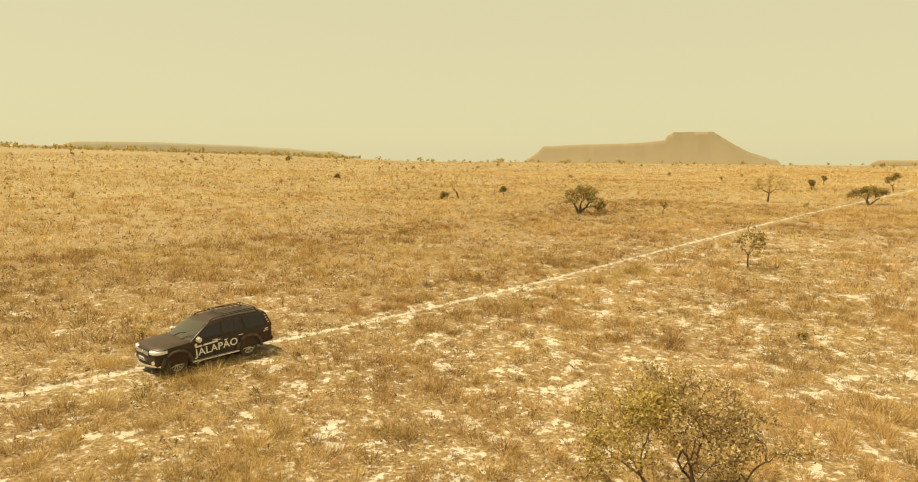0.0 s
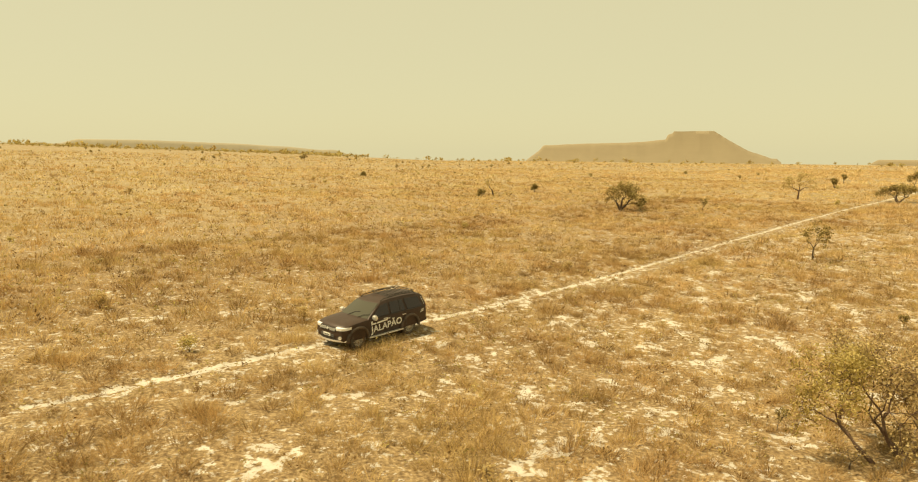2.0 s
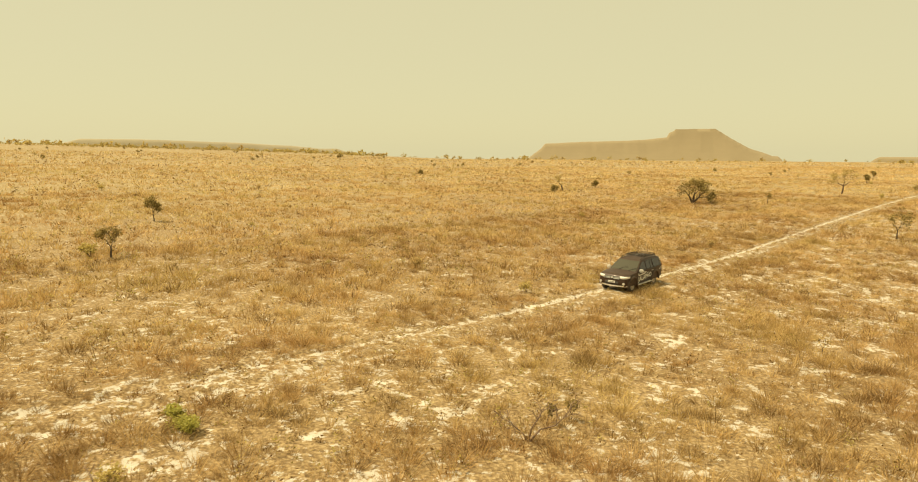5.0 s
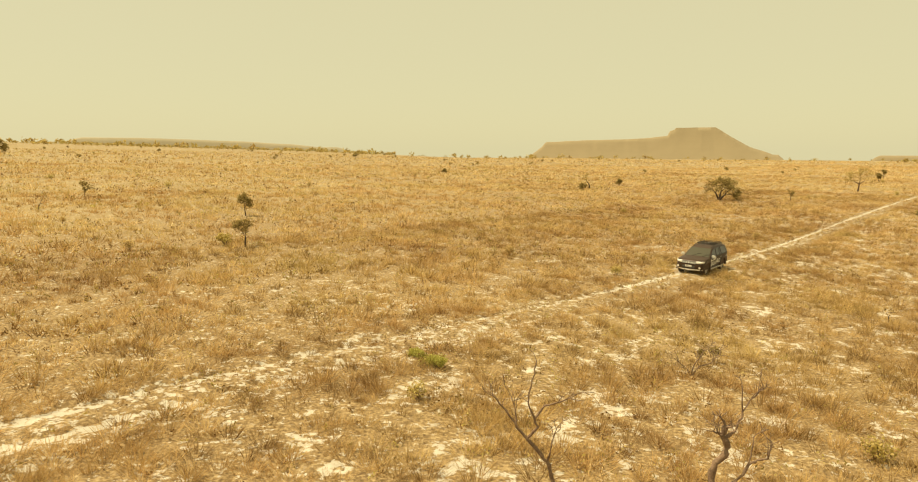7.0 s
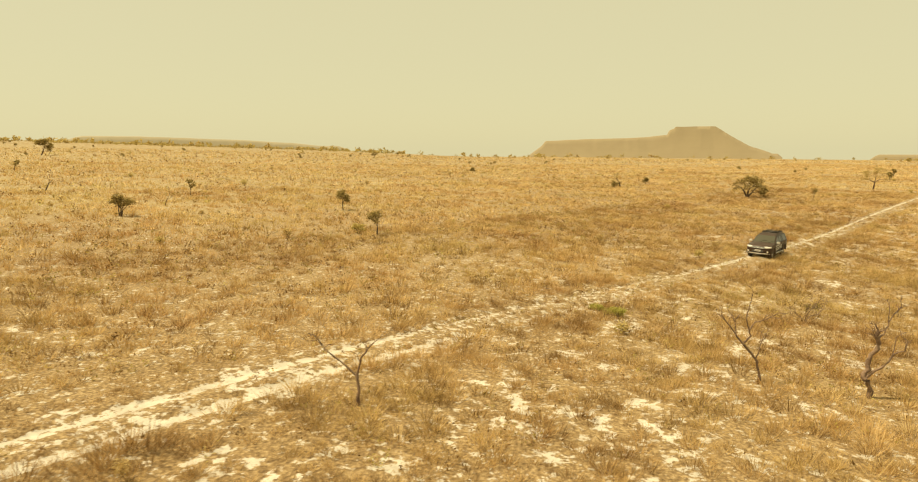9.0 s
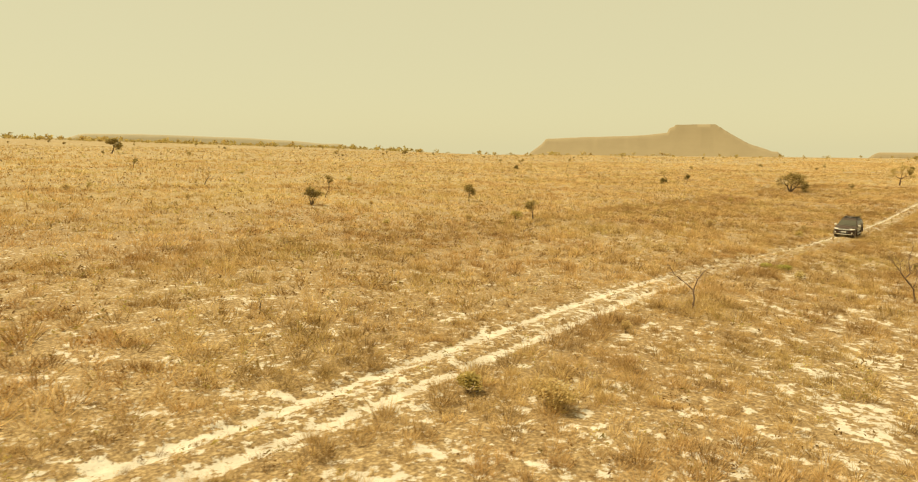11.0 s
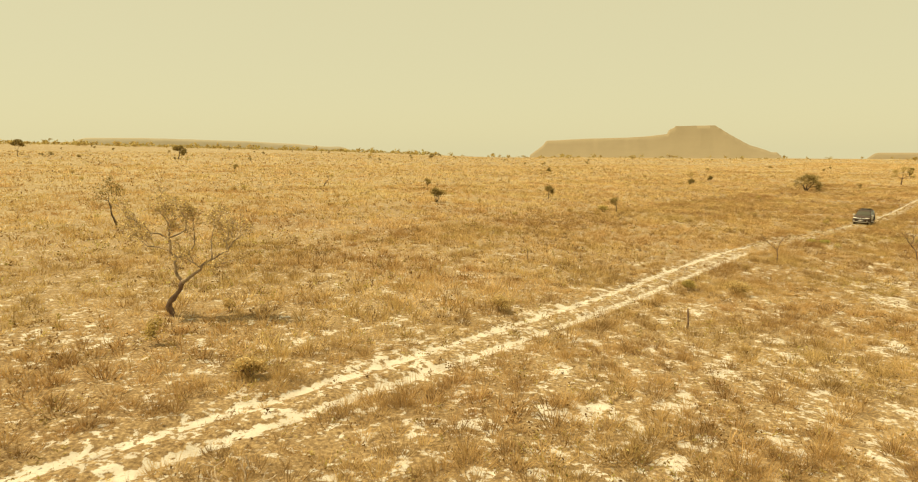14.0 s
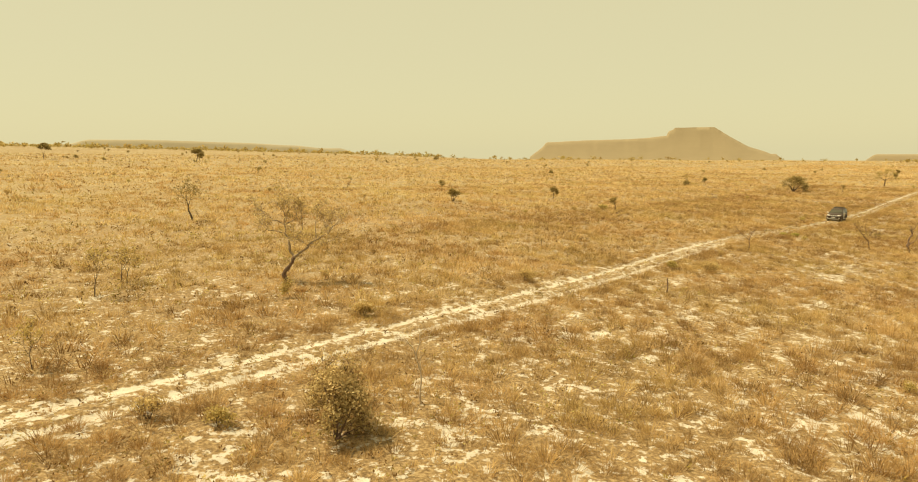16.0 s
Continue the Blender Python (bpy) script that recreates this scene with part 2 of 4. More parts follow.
def land(x, y):
    """The height of the ground with its ruts and small humps."""
    x, y = np.asarray(x, float), np.asarray(y, float)
    u, v = x * U[0] + y * U[1], x * V[0] + y * V[1]
    off = np.abs(v - track_v(u))
    rut = 1 - step(0.18, 0.5, np.abs(off - 0.76))
    humps = 0.16 * (field(x, y, 2.2, 5, 2) - 0.5) + 0.25 * (field(x, y, 17, 7, 2) - 0.5)
    return slope(x, y) + humps * step(0.6, 3.0, off) - 0.09 * rut


def spot(x, y):
    return Vector((x, y, float(land(x, y))))


def mesh_from(name, verts, tris, tone=None):
    """A mesh from arrays of places and triangles; tone is a value a vertex."""
    verts, tris = np.asarray(verts, np.float32), np.asarray(tris, np.int32)
    me = bpy.data.meshes.new(name)
    me.vertices.add(len(verts))
    me.vertices.foreach_set("co", verts.ravel())
    me.loops.add(tris.size)
    me.loops.foreach_set("vertex_index", tris.ravel())
    me.polygons.add(len(tris))
    me.polygons.foreach_set("loop_start", np.arange(len(tris), dtype=np.int32) * tris.shape[1])
    me.update(calc_edges=True)
    if tone is not None:
        layer = me.attributes.new("tone", "FLOAT", "POINT")
        layer.data.foreach_set("value", np.asarray(tone, np.float32))
    return me


def spread(fine, inner, outer, growth):
    """Distances from inner, that grow from one fine step on, out to outer."""
    out, gap = [inner], fine
    while out[-1] < outer:
        gap *= growth
        out.append(out[-1] + gap)
    return out[1:]


def build_ground():
    us = np.arange(-112, 72, 0.46)
    us = np.concatenate([-np.array(spread(0.4, 112, 5200, 1.16))[::-1], us, spread(0.4, 72, 5600, 1.07)])
    side = np.concatenate([np.arange(0, 2.6, 0.11), np.arange(2.6, 9, 0.26), np.arange(9, 19, 0.36)])
    near = np.concatenate([side, np.arange(19, 35, 0.4), spread(0.4, 35, 5200, 1.16)])
    far = np.concatenate([side, np.arange(19, 32, 0.5), spread(0.5, 32, 5600, 1.07)])
    ts = np.concatenate([-near[:0:-1], far])
    uu, tt = np.meshgrid(us, ts, indexing="ij")
    vv = tt + 32 + (track_v(uu) - 32) * np.exp(-((tt / 60) ** 2))
    x, y = uu * U[0] + vv * V[0], uu * U[1] + vv * V[1]
    n, m = uu.shape
    verts = np.stack([x, y, land(x, y)], -1).reshape(-1, 3)
    ids = np.arange(n * m).reshape(n, m)
    quads = np.stack([ids[:-1, :-1], ids[1:, :-1], ids[1:, 1:], ids[:-1, 1:]], -1).reshape(-1, 4)
    me = mesh_from("ground", verts, quads)
    layer = me.attributes.new("bare", "FLOAT", "POINT")
    layer.data.foreach_set("value", bare(x, y).ravel().astype(np.float32))
    layer = me.attributes.new("cover", "FLOAT", "POINT")
    layer.data.foreach_set("value", np.maximum(step(58, 100, vv), step(70, 130, uu)).ravel().astype(np.float32))
    me.polygons.foreach_set("use_smooth", np.ones(len(quads), bool))
    me.materials.append(GROUND)
    return tagged(new("ground", me), "pale sand under dry straw litter with two wheel ruts", "ground", kind="structure")


build_ground()
rng = np.random.default_rng(7)


# ---------------------------------------------------------------- grass
def tufts(u0, u1, v0, v1, density, small=0.0):
    """Places and sizes of grass bunches, in drifts with gaps between; few in the ruts. small: the share of low young tufts."""
    n = int((u1 - u0) * (v1 - v0) * density)
    u, v = rng.uniform(u0, u1, n), rng.uniform(v0, v1, n)
    x, y = u * U[0] + v * V[0], u * U[1] + v * V[1]
    keep = rng.random(n) > np.clip((bare(x, y) - 0.10) * 9.0, 0, 0.985)
    keep &= rng.random(n) < 0.5 + 0.6 * step(0.30, 0.52, field(x, y, 1.9, 63, 2))
    x, y = x[keep], y[keep]
    side = (x * V[0] + y * V[1]) - track_v(x * U[0] + y * U[1])
    size = (0.62 + 0.95 * field(x, y, 5, 67, 2)) * np.where(rng.random(len(x)) < small, rng.uniform(0.3, 0.6, len(x)), rng.uniform(0.65, 1.35, len(x)))
    return x, y, size * (0.42 + 0.58 * step(0.95, 1.4, np.abs(side))) * (1 + 0.4 * np.exp(-(((side + 1.8) / 0.6) ** 2)))


def blades(x, y, size, count, width, height, foot, fan, vary=0.42, dry=0.40):
    """Fine blades that fan out of each bunch into a rounded, fuzzy head. dry: the base tone, higher is paler."""
    n = len(x)
    shape = (n, count)
    around, out = rng.uniform(0, 2 * math.pi, shape), rng.random(shape) ** 0.5
    r = size[:, None]
    bx = x[:, None] + np.cos(around) * out * foot * r
    by = y[:, None] + np.sin(around) * out * foot * r
    bz = np.repeat(land(x, y)[:, None], count, 1) - 0.02
    lean = around + rng.normal(0, 0.5, shape)
    tilt = 0.04 + fan * out * rng.uniform(0.6, 1.2, shape)
    tall = height * r * rng.uniform(0.6, 1.08, shape) * (1.12 - 0.3 * out)
    turn = rng.uniform(0, math.pi, shape)
    wx, wy = np.cos(turn) * width * 0.5 * np.sqrt(r), np.sin(turn) * width * 0.5 * np.sqrt(r)
    chance = lattice((x * 90).astype(np.int64), (y * 90).astype(np.int64), 5)
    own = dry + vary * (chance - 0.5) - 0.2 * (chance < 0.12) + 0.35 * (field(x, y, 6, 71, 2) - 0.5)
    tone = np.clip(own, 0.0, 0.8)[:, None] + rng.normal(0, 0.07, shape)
    reach = np.sin(tilt) * tall
    tip = np.stack([bx + np.cos(lean) * reach, by + np.sin(lean) * reach, bz + np.cos(tilt) * tall], -1)
    verts = np.stack([np.stack([bx - wx, by - wy, bz], -1), np.stack([bx + wx, by + wy, bz], -1), tip], 2).reshape(-1, 3)
    return verts, np.arange(len(verts)).reshape(-1, 3), np.repeat(tone.ravel(), 3)


def build_grass():
    strips = [tufts(-98, 46, 13, 37, 5.3, 0.38), tufts(2, 62, 0, 13, 4.6, 0.3)]
    near = [np.concatenate(a) for a in zip(*strips)]
    strips = [tufts(-108, 46, 37, 60, 3.5, 0.28), tufts(46, 108, 8, 60, 3.1, 0.28)]
    middle = [np.concatenate(a) for a in zip(*strips)]
    strips = [tufts(-110, 108, 60, 105, 1.9, 0.2), tufts(108, 175, 8, 105, 1.4, 0.2)]
    beyond = [np.concatenate(a) for a in zip(*strips)]
    strips = [tufts(-108, 235, 105, 185, 0.5), tufts(175, 330, 15, 105, 0.45)]
    distant = [np.concatenate(a) for a in zip(*strips)]
    # the last value brightens farther bands: their missing light is put into the tone
    sets = [
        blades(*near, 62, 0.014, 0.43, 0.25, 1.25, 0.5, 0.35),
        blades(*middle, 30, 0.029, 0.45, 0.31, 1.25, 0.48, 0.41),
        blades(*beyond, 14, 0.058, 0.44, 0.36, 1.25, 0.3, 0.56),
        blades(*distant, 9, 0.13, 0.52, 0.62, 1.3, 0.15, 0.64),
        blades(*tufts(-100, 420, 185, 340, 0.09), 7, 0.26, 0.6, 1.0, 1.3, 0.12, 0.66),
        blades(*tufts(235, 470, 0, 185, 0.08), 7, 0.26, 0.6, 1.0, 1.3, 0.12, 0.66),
    ]
    # straw that lies loose between the tufts
    n = 26000
    u, v = rng.uniform(-104, 62, n), rng.uniform(11, 44, n)
    x, y = u * U[0] + v * V[0], u * U[1] + v * V[1]
    keep = rng.random(n) > np.clip(bare(x, y) * 2.0, 0, 0.93)
    sets.append(blades(x[keep], y[keep], rng.uniform(0.4, 1.0, keep.sum()), 3, 0.02, 0.26, 0.3, 1.5))
    verts, tris, tones, start = [], [], [], 0
    for v, t, tone in sets:
        verts.append(v), tris.append(t + start), tones.append(tone)
        start += len(v)
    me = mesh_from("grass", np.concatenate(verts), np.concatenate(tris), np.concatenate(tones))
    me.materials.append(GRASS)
    tagged(new("grass", me), "dry golden bunch grass covering the plain", "grass", kind="stuff")


build_grass()


def build_forbs():
    """Ankle-high leafy sprigs that stand between the tufts: (u, v) stretch, number, leaves, their least and largest size, the sprigs' height."""
    stretches = (((-104, 66), (13, 42), 11500, 13, 0.025, 0.055, 0.10, 0.42), ((-108, 100), (42, 75), 8000, 9, 0.045, 0.09, 0.12, 0.45),
                 ((-110, 170), (75, 150), 4200, 7, 0.08, 0.16, 0.2, 0.6), ((-100, 330), (150, 320), 2600, 6, 0.14, 0.26, 0.3, 0.8))
    made = []
    for (u0, u1), (v0, v1), n, count, least, most, low, tall in stretches:
        u, v = rng.uniform(u0, u1, n), rng.uniform(v0, v1, n)
        x, y = u * U[0] + v * V[0], u * U[1] + v * V[1]
        keep = (rng.random(n) < 0.15 + 0.85 * step(0.35, 0.62, field(x, y, 4.5, 131, 3))) & (bare(x, y) < 0.3)
        x, y = x[keep], y[keep]
        n = len(x)
        size = low + (tall - low) * rng.random(n) ** 2
        c = np.stack([x, y, land(x, y) + size * 0.75], -1)[:, None, :] + rng.normal(0, 1, (n, count, 3)) * (size[:, None, None] * np.array([0.5, 0.5, 0.5]))
        a, b = rng.normal(0, 1, (2, n, count, 3))
        a, b = a / np.linalg.norm(a, axis=-1)[..., None], b / np.linalg.norm(b, axis=-1)[..., None]
        s = rng.uniform(least, most, (n, count, 1))
        verts = np.stack([c - a * s, c + b * s * 0.55, c + a * s, c - b * s * 0.55], 2).reshape(-1, 3)
        own = np.repeat(lattice((x * 70).astype(np.int64), (y * 70).astype(np.int64), 9), count)
        made.append((verts, np.repeat(rng.uniform(0.05, 0.6, n), count * 4), own))
    verts, tone, own = (np.concatenate(k) for k in zip(*made))
    for name, label, mat, low, high in (("green_forbs", "small olive-green leafy sprigs among the grass", OLIVE_LEAF, 0.0, 0.45),
                                        ("brown_forbs", "small withered reddish-brown sprigs among the grass", WITHERED_LEAF, 0.45, 1.01)):
        pick = (np.flatnonzero((own >= low) & (own < high))[:, None] * 4 + np.arange(4)).ravel()
        me = mesh_from(name, verts[pick], np.arange(len(pick)).reshape(-1, 4), tone[pick])
        me.materials.append(mat)
        tagged(new(name, me), label, "sprigs", kind="stuff")


build_forbs()


# ---------------------------------------------------------------- trees and shrubs
def part(name, me, mat, parent, label=""):
    """One mesh object under a thing or a part."""
    if isinstance(me, bmesh.types.BMesh):
        bm, me = me, bpy.data.meshes.new(name)
        bm.to_mesh(me)
        bm.free()
    if mat and not me.materials:
        me.materials.append(mat)
    ob = new(name, me)
    ob.parent = parent
    return tagged(ob, label)


def tube(verts, faces, line, radii, sides):
    """A tapered limb along a line of points."""
    start = len(verts)
    for i, (p, r) in enumerate(zip(line, radii)):
        ahead = (line[min(i + 1, len(line) - 1)] - line[max(i - 1, 0)]).normalized()
        a = ahead.orthogonal().normalized()
        b = ahead.cross(a)
        for k in range(sides):
            w = 2 * math.pi * k / sides
            verts.append(p + (a * math.cos(w) + b * math.sin(w)) * r)
    for i in range(len(line) - 1):
        for k in range(sides):
            p, q = start + i * sides + k, start + i * sides + (k + 1) % sides
            faces.append((p, q, q + sides, p + sides))
    faces.append(tuple(start + (len(line) - 1) * sides + k for k in range(sides)))


def grow(rnd, verts, faces, tips, p, way, length, radius, depth, wild, lift, sides, first=None, low=2):
    """A limb with a crooked line, that forks into smaller ones."""
    line, radii, q, d = [p.copy()], [radius], p.copy(), way.normalized()
    pieces = 4 if depth > 1 else 3
    for i in range(pieces):
        d = (d + Vector((rnd.gauss(0, wild), rnd.gauss(0, wild), rnd.gauss(0, wild * 0.6) + lift))).normalized()
        q = q + d * length / pieces
        line.append(q.copy())
        radii.append(max(0.009, radius * (1 - 0.42 * (i + 1) / pieces)))
    tube(verts, faces, line, radii, max(3, sides))
    if depth <= low:
        tips.append((q.copy(), depth))
        if depth == low:
            tips.append((line[-2].copy(), depth))
    if depth == 0:
        return
    if first:
        for fork, share in first:
            grow(rnd, verts, faces, tips, q, Vector(fork), length * share, radii[-1] * 0.8, depth - 1, wild, lift, sides - 1, None, low)
        return
    spin = rnd.uniform(0, 6.28)
    side = d.orthogonal().normalized()
    for k in range(rnd.choice((2, 2, 3))):
        turn = Matrix.Rotation(spin + k * 2.2 + rnd.gauss(0, 0.3), 3, d) @ side
        fork = (d * rnd.uniform(0.7, 1.0) + turn * rnd.uniform(0.5, 0.95)).normalized()
        grow(rnd, verts, faces, tips, q, fork, length * rnd.uniform(0.6, 0.82), radii[-1] * rnd.uniform(0.6, 0.8), depth - 1, wild, lift, sides - 1, None, low)


def leaf_mesh(name, tips, per_tip, radius, size, flat, seed, droop=0.3):
    """Leaves scattered in ragged clumps about the twigs' ends; tone also carries painted top light."""
    r = np.random.default_rng(seed)
    centres = np.array([list(p) for p, _ in tips])
    weight = np.array([1.0 if d == 0 else 0.6 for _, d in tips]) * r.uniform(0.35, 1.3, len(tips))
    counts = np.maximum(1, (weight * per_tip).astype(int))
    c = np.repeat(centres, counts, 0)
    n = len(c)
    off = r.normal(0, 1, (n, 3))
    off /= np.linalg.norm(off, axis=1)[:, None]
    off *= (r.random(n) ** 0.5 * radius)[:, None] * np.array([1, 1, flat])
    c = c + off
    a = r.normal(0, 1, (n, 3))
    a[:, 2] -= droop
    a /= np.linalg.norm(a, axis=1)[:, None]
    b = np.cross(a, r.normal(0, 1, (n, 3)))
    b /= np.linalg.norm(b, axis=1)[:, None] + 1e-9
    s = (size * r.uniform(0.6, 1.35, n))[:, None]
    verts = np.stack([c - a * s * 0.5, c + b * s * 0.34, c + a * s * 0.6, c - b * s * 0.34], 1).reshape(-1, 3)
    quads = np.arange(4 * n).reshape(-1, 4)
    # shading put into the tone: leaves paler high in a clump, darker low
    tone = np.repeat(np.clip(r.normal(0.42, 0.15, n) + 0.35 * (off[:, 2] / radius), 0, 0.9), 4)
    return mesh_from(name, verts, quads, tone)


def tree(name, label, category, place, height, width, seed, leaf=GREEN_LEAF, bark=BARK, stems=None, depth=4, per_tip=30, clump=0.35,
         leaf_size=0.12, flat=0.7, wild=0.16, lift=0.06, girth=0.035, group="", trunk_share=0.3, first=None, low=2):
    """A tree or shrub: stems are (way, share of the height) limbs from the base. It is scaled to its height and width."""
    rnd = random.Random(seed)
    verts, faces, tips = [], [], []
    for way, share in stems or [((rnd.gauss(0, 0.15), rnd.gauss(0, 0.15), 1), trunk_share)]:
        grow(rnd, verts, faces, tips, Vector((0, 0, 0)), Vector(way), height * share, height * girth, depth, wild, lift, 7 if height > 1.3 else 4, first, low)
    co = np.array([list(v) for v in verts])
    top, half = co[:, 2].max() + clump * flat * (leaf is not None), np.ptp(co[:, 0]) / 2 + clump * (leaf is not None)
    kz, kx = height / max(top, 0.1), (width / 2) / max(half, 0.1)
    kx = min(max(kx, 0.45), 1.8)
    co *= (kx, kx, kz)
    co[:, 2] -= 0.06
    tips = [(Vector((p.x * kx, p.y * kx, p.z * kz)), d) for p, d in tips]
    me = bpy.data.meshes.new(name + "_trunk")
    me.from_pydata(co.tolist(), [], faces)
    me.polygons.foreach_set("use_smooth", np.ones(len(me.polygons), bool))
    top_ob = tagged(new(name), label, category, group)
    top_ob.location = spot(*place)
    part("trunk", me, bark, top_ob)
    if leaf is not None:
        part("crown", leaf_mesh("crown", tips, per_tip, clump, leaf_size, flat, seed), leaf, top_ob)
    return top_ob


FORK = (-43.2, 0.7)


def limb_tree(label, place, limbs, seed, bark, twigs=2, fine=0.45, pale=None, leaf=None, name="dead_tree", category="dead tree", many=5, scale=1.0):
    """A tree with chosen limbs: each is its points, its first and last radius, and whether twigs end it. pale: the bark of the upper limbs."""
    rnd = random.Random(seed)
    top_ob = tagged(new(name), label, category)
    top_ob.location = spot(*place) - Vector((0, 0, 0.06))
    tips = []
    for number, (points, r0, r1, ends) in enumerate(limbs):
        verts, faces, full = [], [], []
        line, r0, r1 = [Vector(p) * scale for p in points], r0 * scale, r1 * scale
        for a, b in zip(line, line[1:]):
            full += [a + (b - a) * k / 3 + Vector((rnd.gauss(0, 0.3), rnd.gauss(0, 0.3), rnd.gauss(0, 0.15))) * (0.02 + r0 * 0.45) for k in range(3)]
        full.append(line[-1])
        radii = [(r0 + (r1 - r0) * k / (len(full) - 1)) * rnd.uniform(0.75, 1.25) for k in range(len(full))]
        tube(verts, faces, full, radii, 8)
        way = full[-1] - full[-2]
        for k in range(many if ends else 1 if number else 0):
            side = Vector((rnd.gauss(0, 0.5), rnd.gauss(0, 0.5), rnd.gauss(0.2, 0.3)))
            grow(rnd, verts, faces, tips, full[-1 - k], way.normalized() * 0.8 + side, fine * rnd.uniform(0.6, 1.2), max(r1 * 0.6, 0.009), twigs, 0.22, 0.02, 4)
        me = bpy.data.meshes.new("limb" if number else "trunk")
        me.from_pydata([tuple(v) for v in verts], [], faces)
        me.polygons.foreach_set("use_smooth", np.ones(len(me.polygons), bool))
        part("limb" if number else "trunk", me, (pale if pale and number else bark), top_ob, "bleached crooked limb" if pale and number else "")
    if leaf:
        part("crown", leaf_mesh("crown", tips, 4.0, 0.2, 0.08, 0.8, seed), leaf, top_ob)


def build_trees():
    bush = [((-0.55, 0.1, 1), 0.3), ((0.6, -0.1, 1), 0.3), ((0.05, 0.4, 1), 0.28)]
    # on the far side of the track
    tree("tree", "broad round brownish-green savanna tree with bent trunks in grass", "tree", (16.6, 93.2), 4.3, 6.4, 1, leaf=GREEN_LEAF, stems=[((-0.6, 0.1, 1), 0.24), ((0.1, 0.4, 1), 0.26), ((0.65, -0.1, 0.9), 0.24)], per_tip=26, clump=0.62, leaf_size=0.2, depth=4, low=3, flat=0.8)
    tree("tree", "half-bare pale savanna tree with a wide twiggy crown", "tree", (51.5, 109.5), 4.9, 6.2, 2, leaf=DRY_LEAF, bark=BROWN_BARK, per_tip=16, clump=0.5, leaf_size=0.13, depth=5, stems=[((-0.25, 0, 1), 0.24)], first=[((-0.8, 0.2, 0.6), 0.8), ((0.9, 0.0, 0.55), 0.85), ((0.1, -0.4, 1), 0.7)], flat=0.7)
    tree("tree", "low domed dark bush-tree beside the sand track", "tree", (64, 103), 3.2, 5.8, 3, stems=bush, per_tip=30, clump=0.55, leaf_size=0.2, low=3, flat=0.9)
    tree("tree", "small round-crowned dark tree near the track", "tree", (89, 131), 3.9, 3.4, 4, per_tip=30, clump=0.45, leaf_size=0.2)
    tree("tree", "thin young tree with loose olive leaves", "tree", (19.0, 53.2), 3.3, 2.4, 5, per_tip=16, clump=0.3, leaf_size=0.13, depth=4, trunk_share=0.36)
    tree("tree", "slim upright tree with a dense dark crown", "tree", (-49.3, 55.1), 2.5, 1.5, 6, per_tip=26, clump=0.32, leaf_size=0.13, trunk_share=0.25, low=4)
    tree("tree", "small dark round-crowned tree on a bare stem", "tree", (-44.5, 35.8), 2.1, 1.6, 7, per_tip=28, clump=0.32, leaf_size=0.11, trunk_share=0.34, low=3)
    tree("tree", "umbrella-shaped dark tree on the far slope", "tree", (-148.5, 181), 5.0, 5.0, 8, per_tip=50, clump=0.85, leaf_size=0.35, flat=0.75, trunk_share=0.3)
    tree("tree", "flat-topped savanna tree with a thin stem on the far slope", "tree", (-194.3, 171.4), 5.4, 4.6, 27, per_tip=34, clump=0.7, leaf_size=0.34, flat=0.4, trunk_share=0.45)
    tree("shrub", "dense dark rounded shrub in the grass", "shrub", (-67.4, 42.1), 2.2, 2.5, 9, stems=bush, per_tip=26, clump=0.35, leaf_size=0.15, depth=3)
    tree("tree", "nearly bare slender tree with a crooked stem", "tree", (-94.5, 7.9), 4.4, 2.9, 10, leaf=GREEN_LEAF, per_tip=5, clump=0.35, leaf_size=0.12, depth=5, trunk_share=0.36)
    tree("shrub", "small dark bush in the dry grass", "shrub", (-0.3, 114.6), 1.6, 1.6, 11, stems=bush, per_tip=26, clump=0.3, leaf_size=0.16, depth=3)
    tree("tree", "thin half-bare tree beside a dark bush", "tree", (2.2, 119), 3.4, 3.0, 12, leaf=DRY_LEAF, per_tip=7, clump=0.4, leaf_size=0.16)
    tree("shrub", "small dark bush in the dry grass", "shrub", (11.2, 128.7), 1.7, 1.3, 13, stems=bush, per_tip=24, clump=0.3, leaf_size=0.18, depth=3)
    tree("tree", "knee-high sapling with a dark tuft of leaves", "tree", (26.9, 90.4), 1.9, 1.1, 14, per_tip=18, clump=0.22, leaf_size=0.14, depth=3)
    tree("shrub", "dark rounded bush in the dry grass", "shrub", (77, 138.5), 2.2, 1.9, 15, stems=bush, per_tip=26, clump=0.3, leaf_size=0.2, depth=3)
    tree("shrub", "dark upright bush in the dry grass", "shrub", (88, 151.7), 2.6, 1.7, 16, per_tip=26, clump=0.3, leaf_size=0.2, depth=3)
    tree("shrub", "low dark bush in the dry grass", "shrub", (-24.4, 173.1), 1.6, 1.4, 17, stems=bush, per_tip=24, clump=0.3, leaf_size=0.22, depth=3)
    tree("shrub", "low leafy shrub beside a small tree", "shrub", (-46.1, 36.4), 1.0, 1.6, 18, stems=bush, leaf=OLIVE_LEAF, per_tip=12, clump=0.25, leaf_size=0.11, depth=3)
    tree("tree", "small thin tree with a dark tuft of leaves", "tree", (-68.1, 63), 2.2, 1.2, 19, per_tip=16, clump=0.25, leaf_size=0.15, depth=3, trunk_share=0.42)
